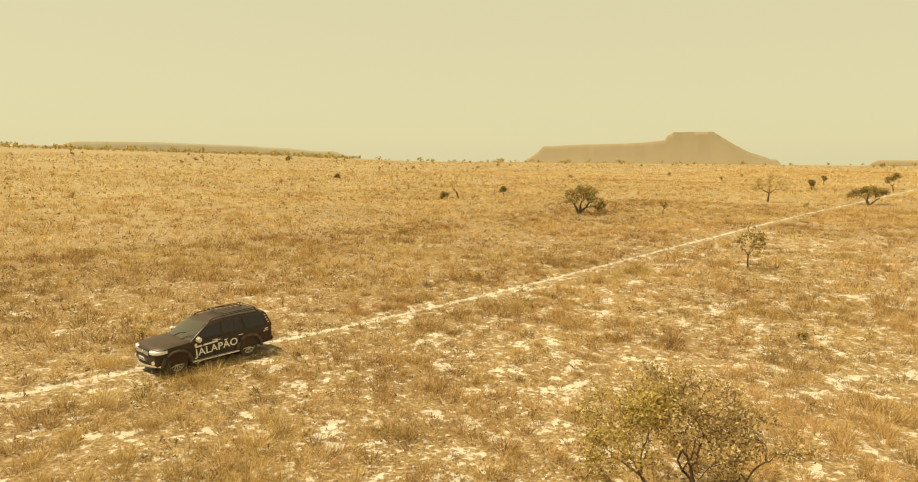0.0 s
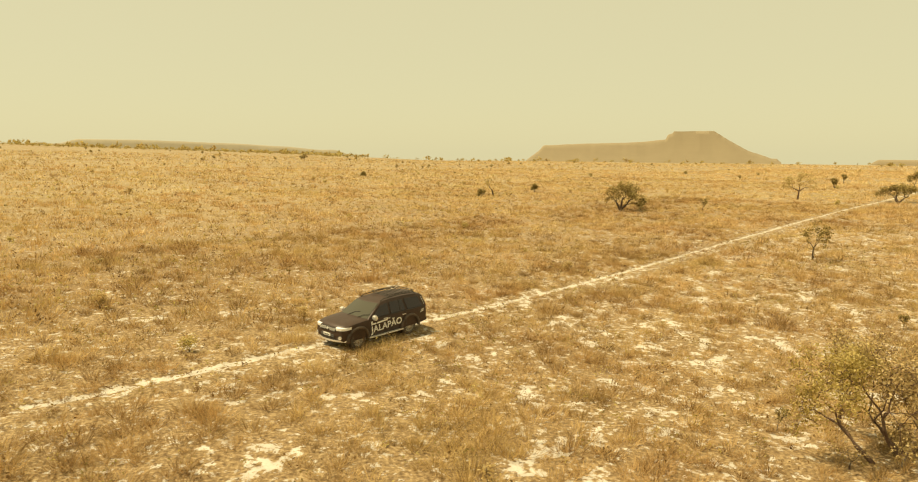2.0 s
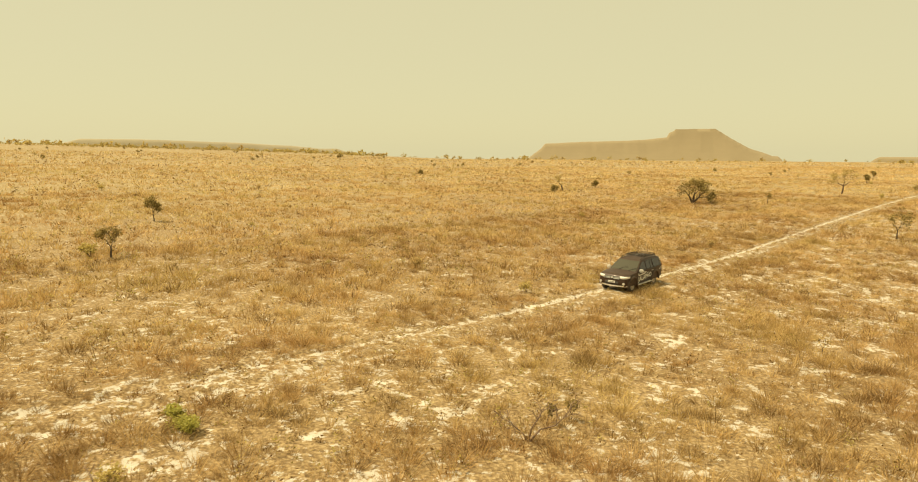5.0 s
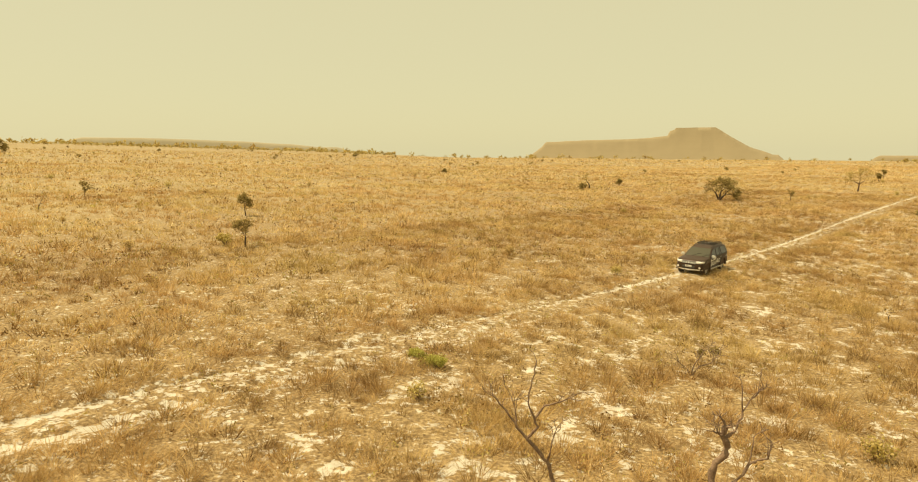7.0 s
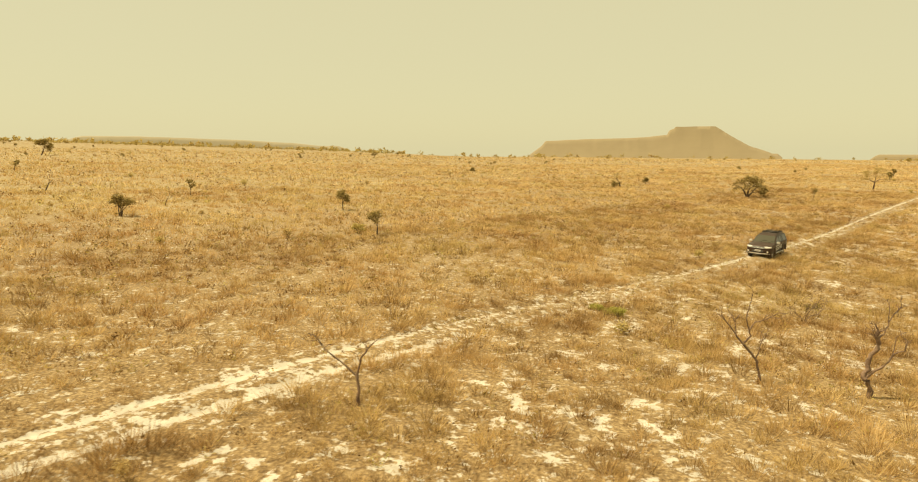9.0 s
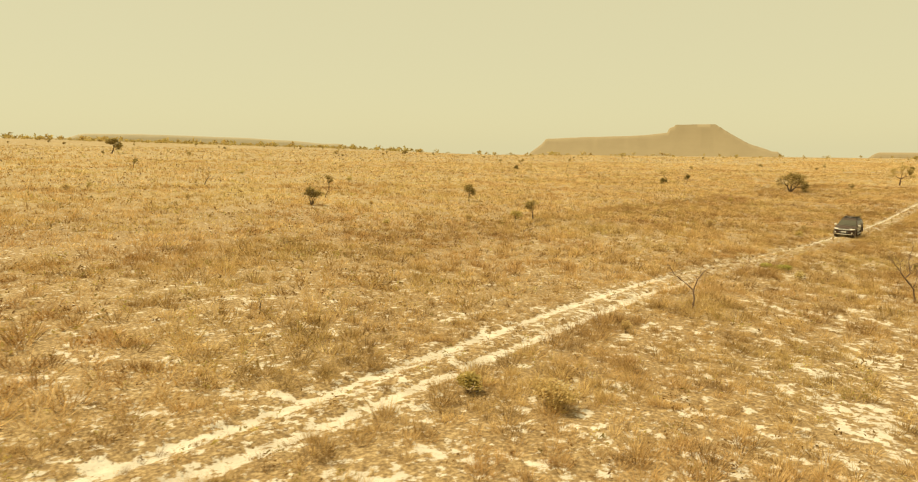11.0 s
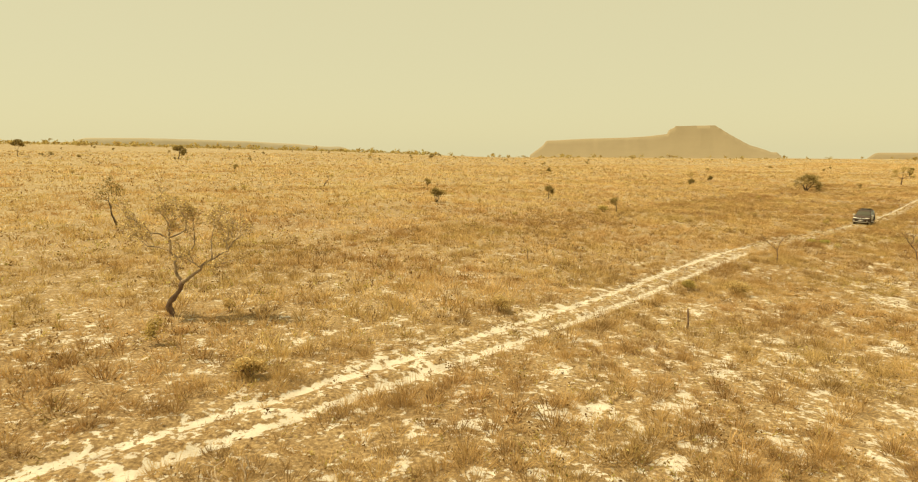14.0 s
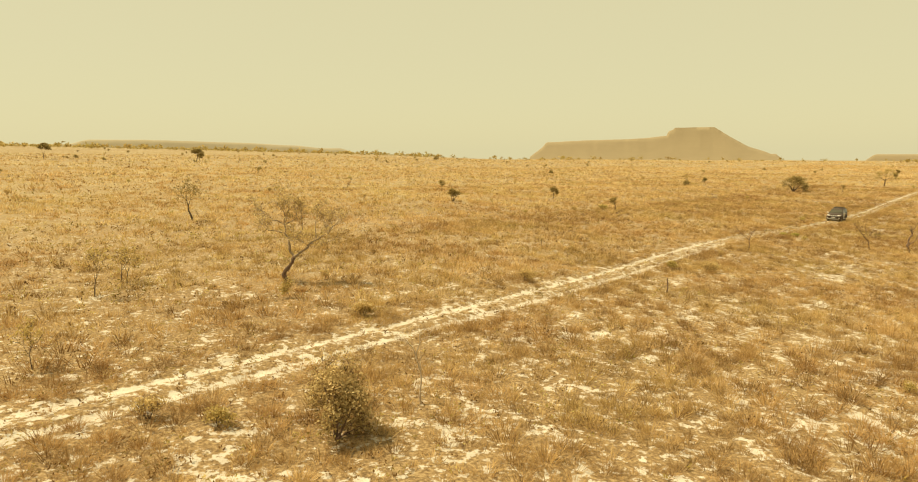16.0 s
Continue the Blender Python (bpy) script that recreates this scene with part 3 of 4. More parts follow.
    tree("dead_tree", "small leafless tree leaning over the grass", "dead tree", (-67.3, 52.4), 2.0, 1.2, 20, leaf=None, depth=3, trunk_share=0.45, girth=0.03)
    tree("tree", "small dark tree on the far slope", "tree", (-108.9, 98.9), 2.0, 1.5, 21, per_tip=22, clump=0.28, leaf_size=0.2, depth=3)
    tree("dead_tree", "small leafless tree with forked twigs", "dead tree", (-85.3, 63.9), 2.6, 2.0, 22, leaf=None, depth=4, girth=0.03)
    # the great crooked tree and its neighbours west of the track
    limb_tree("nearly leafless gnarled tree with a leaning dark trunk", (-80.8, -19.1), [
        ([(0, 0, 0), (-0.14, 0, 0.55), (0.3, 0.05, 1.15), (0.6, 0.05, 1.75)], 0.15, 0.11, False),
        ([(0.6, 0.05, 1.7), (0.3, 0.1, 2.2), (0.35, 0.15, 2.85), (0.08, 0.2, 3.2), (0.05, 0.25, 3.7), (0.02, 0.3, 4.3), (0.35, 0.3, 4.8)], 0.10, 0.025, True),
        ([(0.6, 0.05, 1.72), (1.05, 0, 2.0), (1.52, -0.1, 2.35), (1.65, -0.1, 2.6), (2.3, -0.1, 2.95), (2.85, -0.15, 3.25), (3.15, -0.2, 3.7), (3.6, -0.25, 4.05)], 0.095, 0.02, True),
        ([(0.1, 0.2, 3.25), (-0.6, 0.4, 3.4), (-1.1, 0.5, 3.42), (-1.5, 0.6, 3.75)], 0.045, 0.014, True),
        ([(0.05, 0.25, 3.75), (-0.3, 0.0, 4.08), (-0.65, -0.2, 4.15), (-0.9, -0.3, 4.6), (-1.55, -0.4, 4.9)], 0.045, 0.014, True),
        ([(0.03, 0.3, 4.25), (0.08, 0.1, 4.6), (-0.15, 0.0, 5.0), (-0.35, 0.0, 5.3)], 0.035, 0.012, True),
        ([(0.06, 0.25, 3.85), (0.72, 0.5, 4.15), (0.8, 0.6, 4.65), (0.5, 0.7, 5.1)], 0.04, 0.014, True),
        ([(0.34, 0.15, 2.85), (0.85, 0.4, 3.05), (1.1, 0.6, 3.45), (1.05, 0.7, 4.1), (1.0, 0.8, 4.75)], 0.045, 0.014, True),
        ([(1.65, -0.1, 2.58), (2.3, -0.4, 2.62), (2.95, -0.6, 2.75)], 0.03, 0.012, True),
        ([(1.55, -0.1, 2.4), (1.3, -0.4, 2.75), (0.9, -0.6, 3.05)], 0.03, 0.012, True),
        ([(2.1, -0.1, 2.87), (2.0, 0.2, 3.4), (1.95, 0.4, 3.7), (2.1, 0.5, 4.3), (2.4, 0.6, 4.8)], 0.04, 0.014, True),
        ([(2.85, -0.15, 3.25), (2.75, 0.1, 3.7), (2.85, 0.3, 4.1)], 0.03, 0.012, True)],
        24, BROWN_BARK, 3, 0.36, PALE_BARK, PALE_LEAF, "tree", "tree", 6, 0.86)
    for k, (x, y, h, w) in enumerate([(-89.15, -23.5, 2.6, 1.6), (-88.8, -20.6, 2.1, 1.7), (-89.3, -20.2, 2.0, 1.2), (-79.9, -22.9, 1.1, 0.7), (-86.4, -33.9, 1.9, 1.0)]):
        tree("tree", "thin sapling with sparse yellowing leaves", "tree", (x, y), h, w, 30 + k, leaf=DRY_LEAF, per_tip=7, clump=0.22, leaf_size=0.09, depth=4, trunk_share=0.36, girth=0.02)
    # on the near side of the track
    tree("tree", "leafy olive-green savanna tree leaning on a crooked stem", "tree", (0.7, 21.1), 3.3, 3.6, 40, stems=[((-0.85, 0.1, 1), 0.4)],
         first=[((-1.0, 0.3, 0.45), 0.62), ((-0.5, -0.3, 0.9), 0.6), ((0.1, 0.4, 1), 0.62), ((0.7, 0.0, 0.8), 0.5)],
         per_tip=38, clump=0.36, leaf_size=0.07, depth=5, girth=0.022, leaf=OLIVE_LEAF, bark=BROWN_BARK, flat=0.75, wild=0.26, lift=0.02)
    tree("tree", "wide dense olive-green savanna tree with tangled crooked limbs", "tree", (1.7, 21.4), 3.7, 5.0, 47,
         stems=[((-0.6, 0.1, 1), 0.27), ((0.15, 0.3, 1), 0.27), ((0.9, -0.1, 0.75), 0.24), ((1.2, 0.2, 0.35), 0.2)],
         per_tip=27, clump=0.36, leaf_size=0.07, depth=5, girth=0.016, leaf=SHRUB_LEAF, bark=BROWN_BARK, flat=0.75, wild=0.28, lift=0.02)
    limb_tree("leafless burnt tree leaning and forking over the grass", (-29.7, 3.4), [
        ([(0, 0, 0), (-0.07, 0, 0.4), (-0.17, 0, 0.86), (-0.36, 0.05, 1.1), (-0.83, 0.1, 1.66), (-1.06, 0.15, 1.98), (-1.25, 0.2, 2.21), (-1.51, 0.2, 2.56)], 0.062, 0.016, True),
        ([(-0.7, 0.1, 1.48), (-0.47, 0.0, 1.82), (-0.59, -0.05, 2.13), (-0.72, -0.1, 2.41), (-0.7, -0.1, 2.69), (-0.59, -0.1, 3.14), (-0.54, -0.1, 3.45)], 0.034, 0.012, False),
        ([(-0.55, 0.0, 2.02), (-0.28, 0.1, 2.29), (0.04, 0.15, 2.34), (0.43, 0.2, 2.47)], 0.03, 0.012, True),
        ([(-0.22, 0.02, 0.95), (-0.17, -0.1, 1.26), (-0.12, -0.1, 1.58), (-0.02, -0.1, 1.85)], 0.026, 0.01, True),
        ([(-0.95, 0.12, 1.83), (-0.95, 0.2, 2.13), (-1.06, 0.25, 2.48)], 0.024, 0.01, True)], 44, DEAD_BARK, 1, 0.28, many=4, scale=0.94)
    limb_tree("leafless tree with a thick charred crooked trunk", (-26.6, 2.2), [
        ([(0, 0, 0), (0.0, 0, 0.32), (-0.13, 0, 0.69), (-0.26, 0.05, 0.81), (-0.12, 0.05, 1.1), (-0.09, 0.05, 1.52), (0.09, 0, 1.82), (0.17, 0, 2.0), (0.08, 0, 2.27), (0.09, 0, 2.51)], 0.095, 0.06, True),
        ([(0.12, 0, 2.22), (0.35, 0.05, 2.35), (0.44, 0.05, 2.57), (0.49, 0.05, 2.8), (0.69, 0.1, 3.02), (0.94, 0.1, 3.28)], 0.034, 0.012, True),
        ([(0.49, 0.05, 2.75), (0.44, 0, 3.02), (0.41, 0, 3.4)], 0.018, 0.01, False),
        ([(-0.2, 0.03, 0.77), (0.02, -0.05, 1.07), (0.24, -0.1, 1.19), (0.47, -0.15, 1.44), (0.58, -0.15, 1.67), (0.76, -0.2, 1.79), (0.99, -0.2, 1.82), (1.03, -0.2, 2.2)], 0.048, 0.014, True),
        ([(0.58, -0.15, 1.67), (0.66, -0.1, 1.94), (0.69, -0.1, 2.27)], 0.022, 0.01, False),
        ([(0.09, 0, 2.27), (-0.09, -0.1, 2.35), (-0.2, -0.1, 2.6)], 0.025, 0.01, True)], 45, DEAD_BARK, 1, 0.26, many=4, scale=0.94)
    limb_tree("leafless forked sapling beside the track", FORK, [
        ([(0, 0, 0), (0.03, 0, 0.5), (-0.02, 0, 1.0)], 0.055, 0.045, False),
        ([(-0.02, 0, 0.95), (-0.5, 0.1, 1.38), (-0.95, 0.15, 1.72), (-1.15, 0.2, 2.1)], 0.036, 0.014, True),
        ([(-0.02, 0, 0.97), (0.14, -0.1, 1.55), (0.48, -0.15, 1.98)], 0.036, 0.016, True)], 46, DEAD_BARK, 1, 0.3)
    limb_tree("short charred stump standing in the grass", (-58.7, -19.1), [([(0, 0, 0), (0.04, 0, 0.45), (0.0, 0.02, 0.95)], 0.06, 0.045, False)], 48, DEAD_BARK, name="tree_stump", category="tree stump")
    limb_tree("fallen dead shrub with tangled dark twigs on the sand", (-23.1, 11.6), [
        ([(0, 0, 0), (-0.15, 0, 0.3), (-0.45, 0.1, 0.55)], 0.03, 0.012, True),
        ([(0.05, 0, 0.05), (0.35, 0.1, 0.35), (0.75, 0.1, 0.45), (1.05, 0.2, 0.7)], 0.03, 0.012, True),
        ([(0.02, 0, 0.1), (0.1, -0.1, 0.5), (0.3, -0.1, 0.85)], 0.024, 0.01, True)], 49, DEAD_BARK, 2, 0.28, name="dead_shrub", category="dead shrub", many=4)
    limb_tree("bleached dead branch sticking out of the grass", (1.3, 20.9), [([(0, 0, 0), (0.1, 0, 0.4), (0.28, 0.02, 0.75), (0.3, 0.02, 1.05)], 0.03, 0.014, False)], 50, PALE_BARK, name="dead_branch", category="branch")
    tree("shrub", "leafy upright olive-brown shrub-tree with a thick crown on bare sand", "shrub", (-75.8, -38.85), 2.7, 2.3, 50,
         stems=[((0.35, 0.1, 1), 0.2), ((-0.25, -0.1, 1), 0.22), ((-0.7, 0.3, 0.8), 0.16), ((0.8, -0.3, 0.6), 0.14), ((0.1, -0.7, 0.7), 0.15), ((0.2, 0.8, 0.6), 0.14)],
         leaf=SHRUB_LEAF, bark=BROWN_BARK, per_tip=19, clump=0.29, leaf_size=0.078, depth=5, girth=0.016, flat=1.0, low=3, wild=0.28)
    limb_tree("thin pale leafless forked sapling in the grass", (-73.5, -36.4), [
        ([(0, 0, 0), (0.0, 0, 0.28), (0.04, 0, 0.84), (0.04, 0, 1.15), (-0.07, 0, 1.43), (-0.15, 0, 1.74), (-0.23, 0.05, 1.9), (-0.47, 0.1, 2.18)], 0.034, 0.012, True),
        ([(-0.12, 0, 1.62), (-0.08, -0.05, 1.8), (0.0, -0.05, 2.02), (0.04, -0.1, 2.37)], 0.02, 0.009, True),
        ([(0.04, 0, 1.1), (0.02, 0.1, 1.4), (0.05, 0.15, 1.55)], 0.014, 0.008, False)], 51, WEATHERED_BARK, 1, 0.3, many=4)
    tree("shrub", "round yellow-green shrub at the track's edge", "shrub", (-52.7, -11.9), 0.95, 1.9, 52, stems=bush, leaf=PALE_LEAF, per_tip=40, clump=0.34, leaf_size=0.07, depth=3)
    tree("shrub", "low green shrub beside the track", "shrub", (-55.0, -10.7), 0.7, 0.8, 53, stems=bush, leaf=OLIVE_LEAF, per_tip=42, clump=0.18, leaf_size=0.06, depth=3)
    tree("shrub", "fresh green bush at the track's edge", "shrub", (-32.1, 11.9), 0.5, 1.5, 54, stems=bush, leaf=FRESH_LEAF, per_tip=24, clump=0.22, leaf_size=0.07, depth=3)
    tree("shrub", "fresh green low bush beside the track", "shrub", (-32.8, 12.9), 0.35, 1.0, 55, stems=bush, leaf=FRESH_LEAF, per_tip=24, clump=0.2, leaf_size=0.07, depth=3)
    tree("shrub", "yellowing leafy shrub in bare sand", "shrub", (-76, -26.1), 0.8, 1.4, 56, stems=bush, leaf=PALE_LEAF, per_tip=30, clump=0.22, leaf_size=0.07, depth=3)
    tree("shrub", "low straw-coloured shrub with dense small leaves", "shrub", (-81.2, -37.7), 0.75, 1.3, 58, stems=bush, leaf=PALE_LEAF, per_tip=16, clump=0.26, leaf_size=0.07, depth=3)
    tree("shrub", "low dense dry shrub on open sand", "shrub", (-79.1, -38.3), 0.65, 1.1, 59, stems=bush, leaf=DRY_LEAF, per_tip=16, clump=0.24, leaf_size=0.07, depth=3)
    for k, (x, y, h, w) in enumerate([(11.4, 33.8, 0.8, 0.5), (-0.8, 23.2, 0.8, 0.45), (-22.4, 12.7, 0.7, 0.5), (-21.6, 13.0, 0.7, 0.4)]):
        tree("shrub", "small dark sprig standing out of the grass", "shrub", (x, y), h, w, 60 + k, leaf=GREEN_LEAF, per_tip=14, clump=0.12, leaf_size=0.07, depth=3, girth=0.02)
    tree("shrub", "yellow-green shrub in the dry grass", "shrub", (-66.8, -17.0), 0.8, 1.2, 57, stems=bush, leaf=PALE_LEAF, per_tip=30, clump=0.22, leaf_size=0.07, depth=3)
    # small shrubs dotted over the plain
    kinds = [tree("shrub", "low olive-green shrub in the dry grass", "shrub", (-20, 30), 0.75, 0.9, 70, stems=bush, leaf=OLIVE_LEAF, per_tip=12, clump=0.32, leaf_size=0.075, depth=3, group="low shrubs of the plain"),
             tree("shrub", "small half-dry shrub in the grass", "shrub", (-26, 36), 0.9, 0.8, 71, stems=bush, leaf=PALE_LEAF, per_tip=15, clump=0.28, leaf_size=0.075, depth=3, group="low shrubs of the plain"),
             tree("shrub", "knee-high leafy twig shrub in the grass", "shrub", (-12, 41), 1.0, 0.6, 72, leaf=PALE_LEAF, per_tip=8, clump=0.22, leaf_size=0.08, depth=3, group="low shrubs of the plain")]
    placed = 0
    while placed < 105:
        u, v = rng.uniform(-110, 150), 14 + 150 * rng.random() ** 1.5
        x, y = u * U[0] + v * V[0], u * U[1] + v * V[1]
        if abs(v - float(track_v(u))) < 1.8 or (v < 30 and rng.random() < 0.5):
            continue
        s = rng.uniform(0.5, 1.15) * (1.0 + 0.25 * step(50, 130, v))
        ob = copy_thing(kinds[placed % 3], Matrix.Identity(4))
        ob.location, ob.rotation_euler, ob.scale = spot(x, y), (0, 0, rng.uniform(0, 6.28)), (s, s, s * rng.uniform(0.8, 1.2))
        placed += 1
    # taller trees far out on the slope
    far = [tree("tree", "far-off dark savanna tree on the slope", "tree", (-60, 300), 3.6, 3.4, 80, per_tip=18, clump=0.7, leaf_size=0.4, depth=3, group="trees of the far slope"),
           tree("tree", "far-off thin half-bare savanna tree", "tree", (-90, 280), 3.4, 2.2, 81, leaf=DRY_LEAF, per_tip=8, clump=0.5, leaf_size=0.35, depth=3, group="trees of the far slope")]
    for k in range(110):
        angle = -42 + 84 * rng.random() ** 1.4
        r = rng.uniform(190, 470)
        x, y = -30 + r * math.sin(radians(angle)), r * math.cos(radians(angle))
        ob = copy_thing(far[int(rng.random() < 0.45)], Matrix.Identity(4))
        s = rng.uniform(0.2, 0.55)
        ob.location, ob.rotation_euler, ob.scale = spot(x, y), (0, 0, rng.uniform(0, 6.28)), (s, s, s)


build_trees()


def build_far_woods():
    """The broken line of low trees along the ridge."""
    n = 1500
    angle = np.radians(np.concatenate([rng.uniform(-52, 50, 350), rng.uniform(-52, -2, n - 350)]))
    r = rng.uniform(440, 560, n)
    x, y = -30 + r * np.sin(angle), r * np.cos(angle)
    x, y = np.repeat(x, 20), np.repeat(y, 20)
    tall = np.repeat(np.clip(rng.gamma(2.5, 0.44, n), 0.4, 3.2), 20)
    m = len(x)
    off = rng.normal(0, 1, (m, 3)) * np.stack([tall * 0.33, tall * 0.33, tall * 0.2], -1)
    c = np.stack([x, y, land(x, y) + tall * 0.62], -1) + off
    a, b = rng.normal(0, 1, (m, 3)), rng.normal(0, 1, (m, 3))
    s = (tall * rng.uniform(0.12, 0.3, m))[:, None]
    verts = np.stack([c + a * s, c + b * s, c - (a + b) * s * 0.6], 1).reshape(-1, 3)
    me = mesh_from("distant_woods", verts, np.arange(3 * m).reshape(-1, 3), np.repeat(rng.uniform(0.1, 0.6, m), 3))
    me.materials.append(DRY_LEAF)
    tagged(new("distant_woods", me), "broken line of low dark trees along the ridge", "woods", kind="stuff")


build_far_woods()


# ---------------------------------------------------------------- table mountains
def mesa(name, label, middle, length, depth, facing, crest, base, seed, rock=ROCK):
    """A flat-topped mountain: crest gives the height along its length (0 to 1)."""
    na, nb = 260, 40
    a, b = np.meshgrid(np.linspace(0, 1, na), np.linspace(0, 1, nb), indexing="ij")
    top = crest(a)
    wob = (field(a * length, b * 0 + seed * 50.0, 160, seed, 3) - 0.5) * 0.025
    d = np.minimum(b + wob, 1 - b) / 0.32
    scree = 0.88 * np.clip(d / 0.84, 0, 1) ** 1.15
    cliff = 0.12 * step(0.76, 0.98, d + 0.07 * (field(a * length, b * depth, 70, seed + 4, 3) - 0.5))
    gully = 1 - 0.05 * step(0.05, 0.5, d) * (1 - step(0.6, 0.9, d)) * field(a * length, b * depth * 0.3, 45, seed + 9, 3)
    z = np.minimum(top, base + 240 * np.clip((scree + cliff) * gully, 0, 1))
    c, s = math.cos(facing), math.sin(facing)
    lx, ly = (a - 0.5) * length, (b - 0.1) * depth
    verts = np.stack([lx * c - ly * s, lx * s + ly * c, z], -1).reshape(-1, 3)
    ids = np.arange(na * nb).reshape(na, nb)
    quads = np.stack([ids[:-1, :-1], ids[1:, :-1], ids[1:, 1:], ids[:-1, 1:]], -1).reshape(-1, 4)
    ob = tagged(new(name), label, "mountain")
    ob.location = (*middle, 0)
    high = d[:-1, :-1].ravel() > 0.80
    for piece, chosen in (("caprock", quads[high]), ("scree_slope", quads[~high])):
        used, ids = np.unique(chosen, return_inverse=True)
        part(piece, mesh_from(piece, verts[used], ids.reshape(-1, 4)), rock, ob)


def butte_crest(a):
    z = np.interp(a, (-0.007, 0.051, 0.060, 0.066, 0.23, 0.404, 0.50, 0.574, 0.5765, 0.598, 0.6025, 0.757, 0.769, 0.814, 0.854, 0.881, 0.903, 0.936, 0.966, 0.978, 0.985, 1.0),
                  (-35, 40, 62, 70, 82, 88, 97, 111, 138, 150, 161, 162, 150, 102, 65, 39, 26, 10, -10, -13, -10, -32))
    return z + 3 * (field(a * 1500, a * 0, 60, 91, 3) - 0.5)


def long_crest(a):
    b = (a * 2330 - 250) / 2080
    z = 60 + 27 * step(0.13, 0.19, b) - 15 * step(0.3, 0.6, b) - 20 * step(0.55, 0.8, b) - 18 * step(0.76, 0.86, b) - 60 * step(0.9, 1.0, b)
    return z - 90 * (1 - step(-0.125, -0.03, b)) + 3 * (field(a * 2000, a * 0, 80, 95, 3) - 0.5)


def low_crest(a):
    return -70 + 56 * step(0, 0.12, a) - 8 * step(0.6, 1, a) - 44 * step(0.85, 1, a)


mesa("mesa", "flat-topped sandstone mountain with a raised butte in haze", (1480, 4157), 1560, 560, math.atan2(-531, 1463), butte_crest, -60, 2)
mesa("mesa", "long low table mountain on the horizon in haze", (-1469, 4153), 2330, 500, math.atan2(576, 1834) * 0.98, long_crest, -70, 5, HAZY_ROCK)
mesa("mesa", "low flat ridge far off on the horizon", (2900, 3450), 800, 300, math.atan2(-147, 194), low_crest, -75, 8)


# ---------------------------------------------------------------- the off-road car
PAINT = plain("dusty_black_car_paint", (0.052, 0.029, 0.019), 0.45, 0.0, 0.03, 0.3)
PLASTIC = plain("black_plastic", (0.04, 0.032, 0.026), 0.6)
ARCH = plain("dusty_arch_plastic", (0.085, 0.056, 0.038), 0.6, mottle=0.3)
RUBBER = plain("dusty_tyre_rubber", (0.085, 0.064, 0.046), 0.9, mottle=0.3)
PAINT.node_tree.nodes["Principled BSDF"].inputs["Specular IOR Level"].default_value = 0.3
CHROME = plain("chrome", (0.86, 0.84, 0.80), 0.38, 0.75)
ALLOY = plain("dusty_alloy", (0.62, 0.55, 0.46), 0.45, 0.45)
WHITE = plain("white_vinyl", (0.80, 0.78, 0.72), 0.5, mottle=0.05)
GREY_INK = plain("dark_print", (0.08, 0.08, 0.08), 0.6)
STEEL = plain("rack_steel", (0.05, 0.042, 0.034), 0.45, 0.4)
TAIL_RED = plain("red_lens", (0.35, 0.02, 0.015), 0.2, coat=0.5)


def glass_material(name, colour, through, dusty=0.05):
    mat, nt, bsdf = material(name)
    bsdf.inputs["Base Color"].default_value = (*colour, 1)
    bsdf.inputs["Roughness"].default_value = 0.06
    bsdf.inputs["IOR"].default_value = 1.5
    bsdf.inputs["Transmission Weight"].default_value = through
    dust = noise_node(nt, 3.0, 6)
    nt.links.new(ramp(nt, dust.outputs[0], (0.4, (dusty,) * 3), (0.75, (dusty + 0.08,) * 3)), bsdf.inputs["Roughness"])
    return mat


TINTED = glass_material("tinted_glass", (0.03, 0.018, 0.014), 0.1)
SCREEN = glass_material("windscreen_glass", (0.075, 0.07, 0.05), 0.04, 0.03)
CLEAR = plain("headlamp_glass", (0.82, 0.80, 0.76), 0.12, 0.0, 1.0, 0.06)


def loft(rows, closed_ends=True):
    """A skin over rings of equal length; the rings are closed, and the ends are capped."""
    bm = bmesh.new()
    rings = [[bm.verts.new(p) for p in row] for row in rows]
    n = len(rings[0])
    for a, b in zip(rings, rings[1:]):
        for k in range(n):
            bm.faces.new((a[k], a[(k + 1) % n], b[(k + 1) % n], b[k]))
    if closed_ends:
        bmesh.ops.triangulate(bm, faces=[bm.faces.new(rings[0][::-1]), bm.faces.new(rings[-1])])
    bmesh.ops.recalc_face_normals(bm, faces=bm.faces)
    return bm


def smooth(bm, angle=35):
    for e in bm.edges:
        e.smooth = len(e.link_faces) == 2 and e.calc_face_angle(0) < radians(angle)
    for f in bm.faces:
        f.smooth = True
    return bm


def box(size, at=(0, 0, 0), turn=None, bevel=0.008):
    bm = bmesh.new()
    bmesh.ops.create_cube(bm, size=1, matrix=Matrix.Translation(at) @ (turn or Matrix.Identity(4)) @ Matrix.Diagonal((*size, 1)))
    if bevel:
        bmesh.ops.bevel(bm, geom=list(bm.edges), offset=bevel, segments=2, affect="EDGES")
    return bm


def rod(points, r, sides=8):
    verts, faces = [], []
    tube(verts, faces, [Vector(p) for p in points], [r] * len(points), sides)
    bm = bmesh.new()
    vs = [bm.verts.new(v) for v in verts]
    for f in faces:
        bm.faces.new([vs[i] for i in f])
    bm.faces.new(vs[:sides][::-1])
    return smooth(bm, 60)


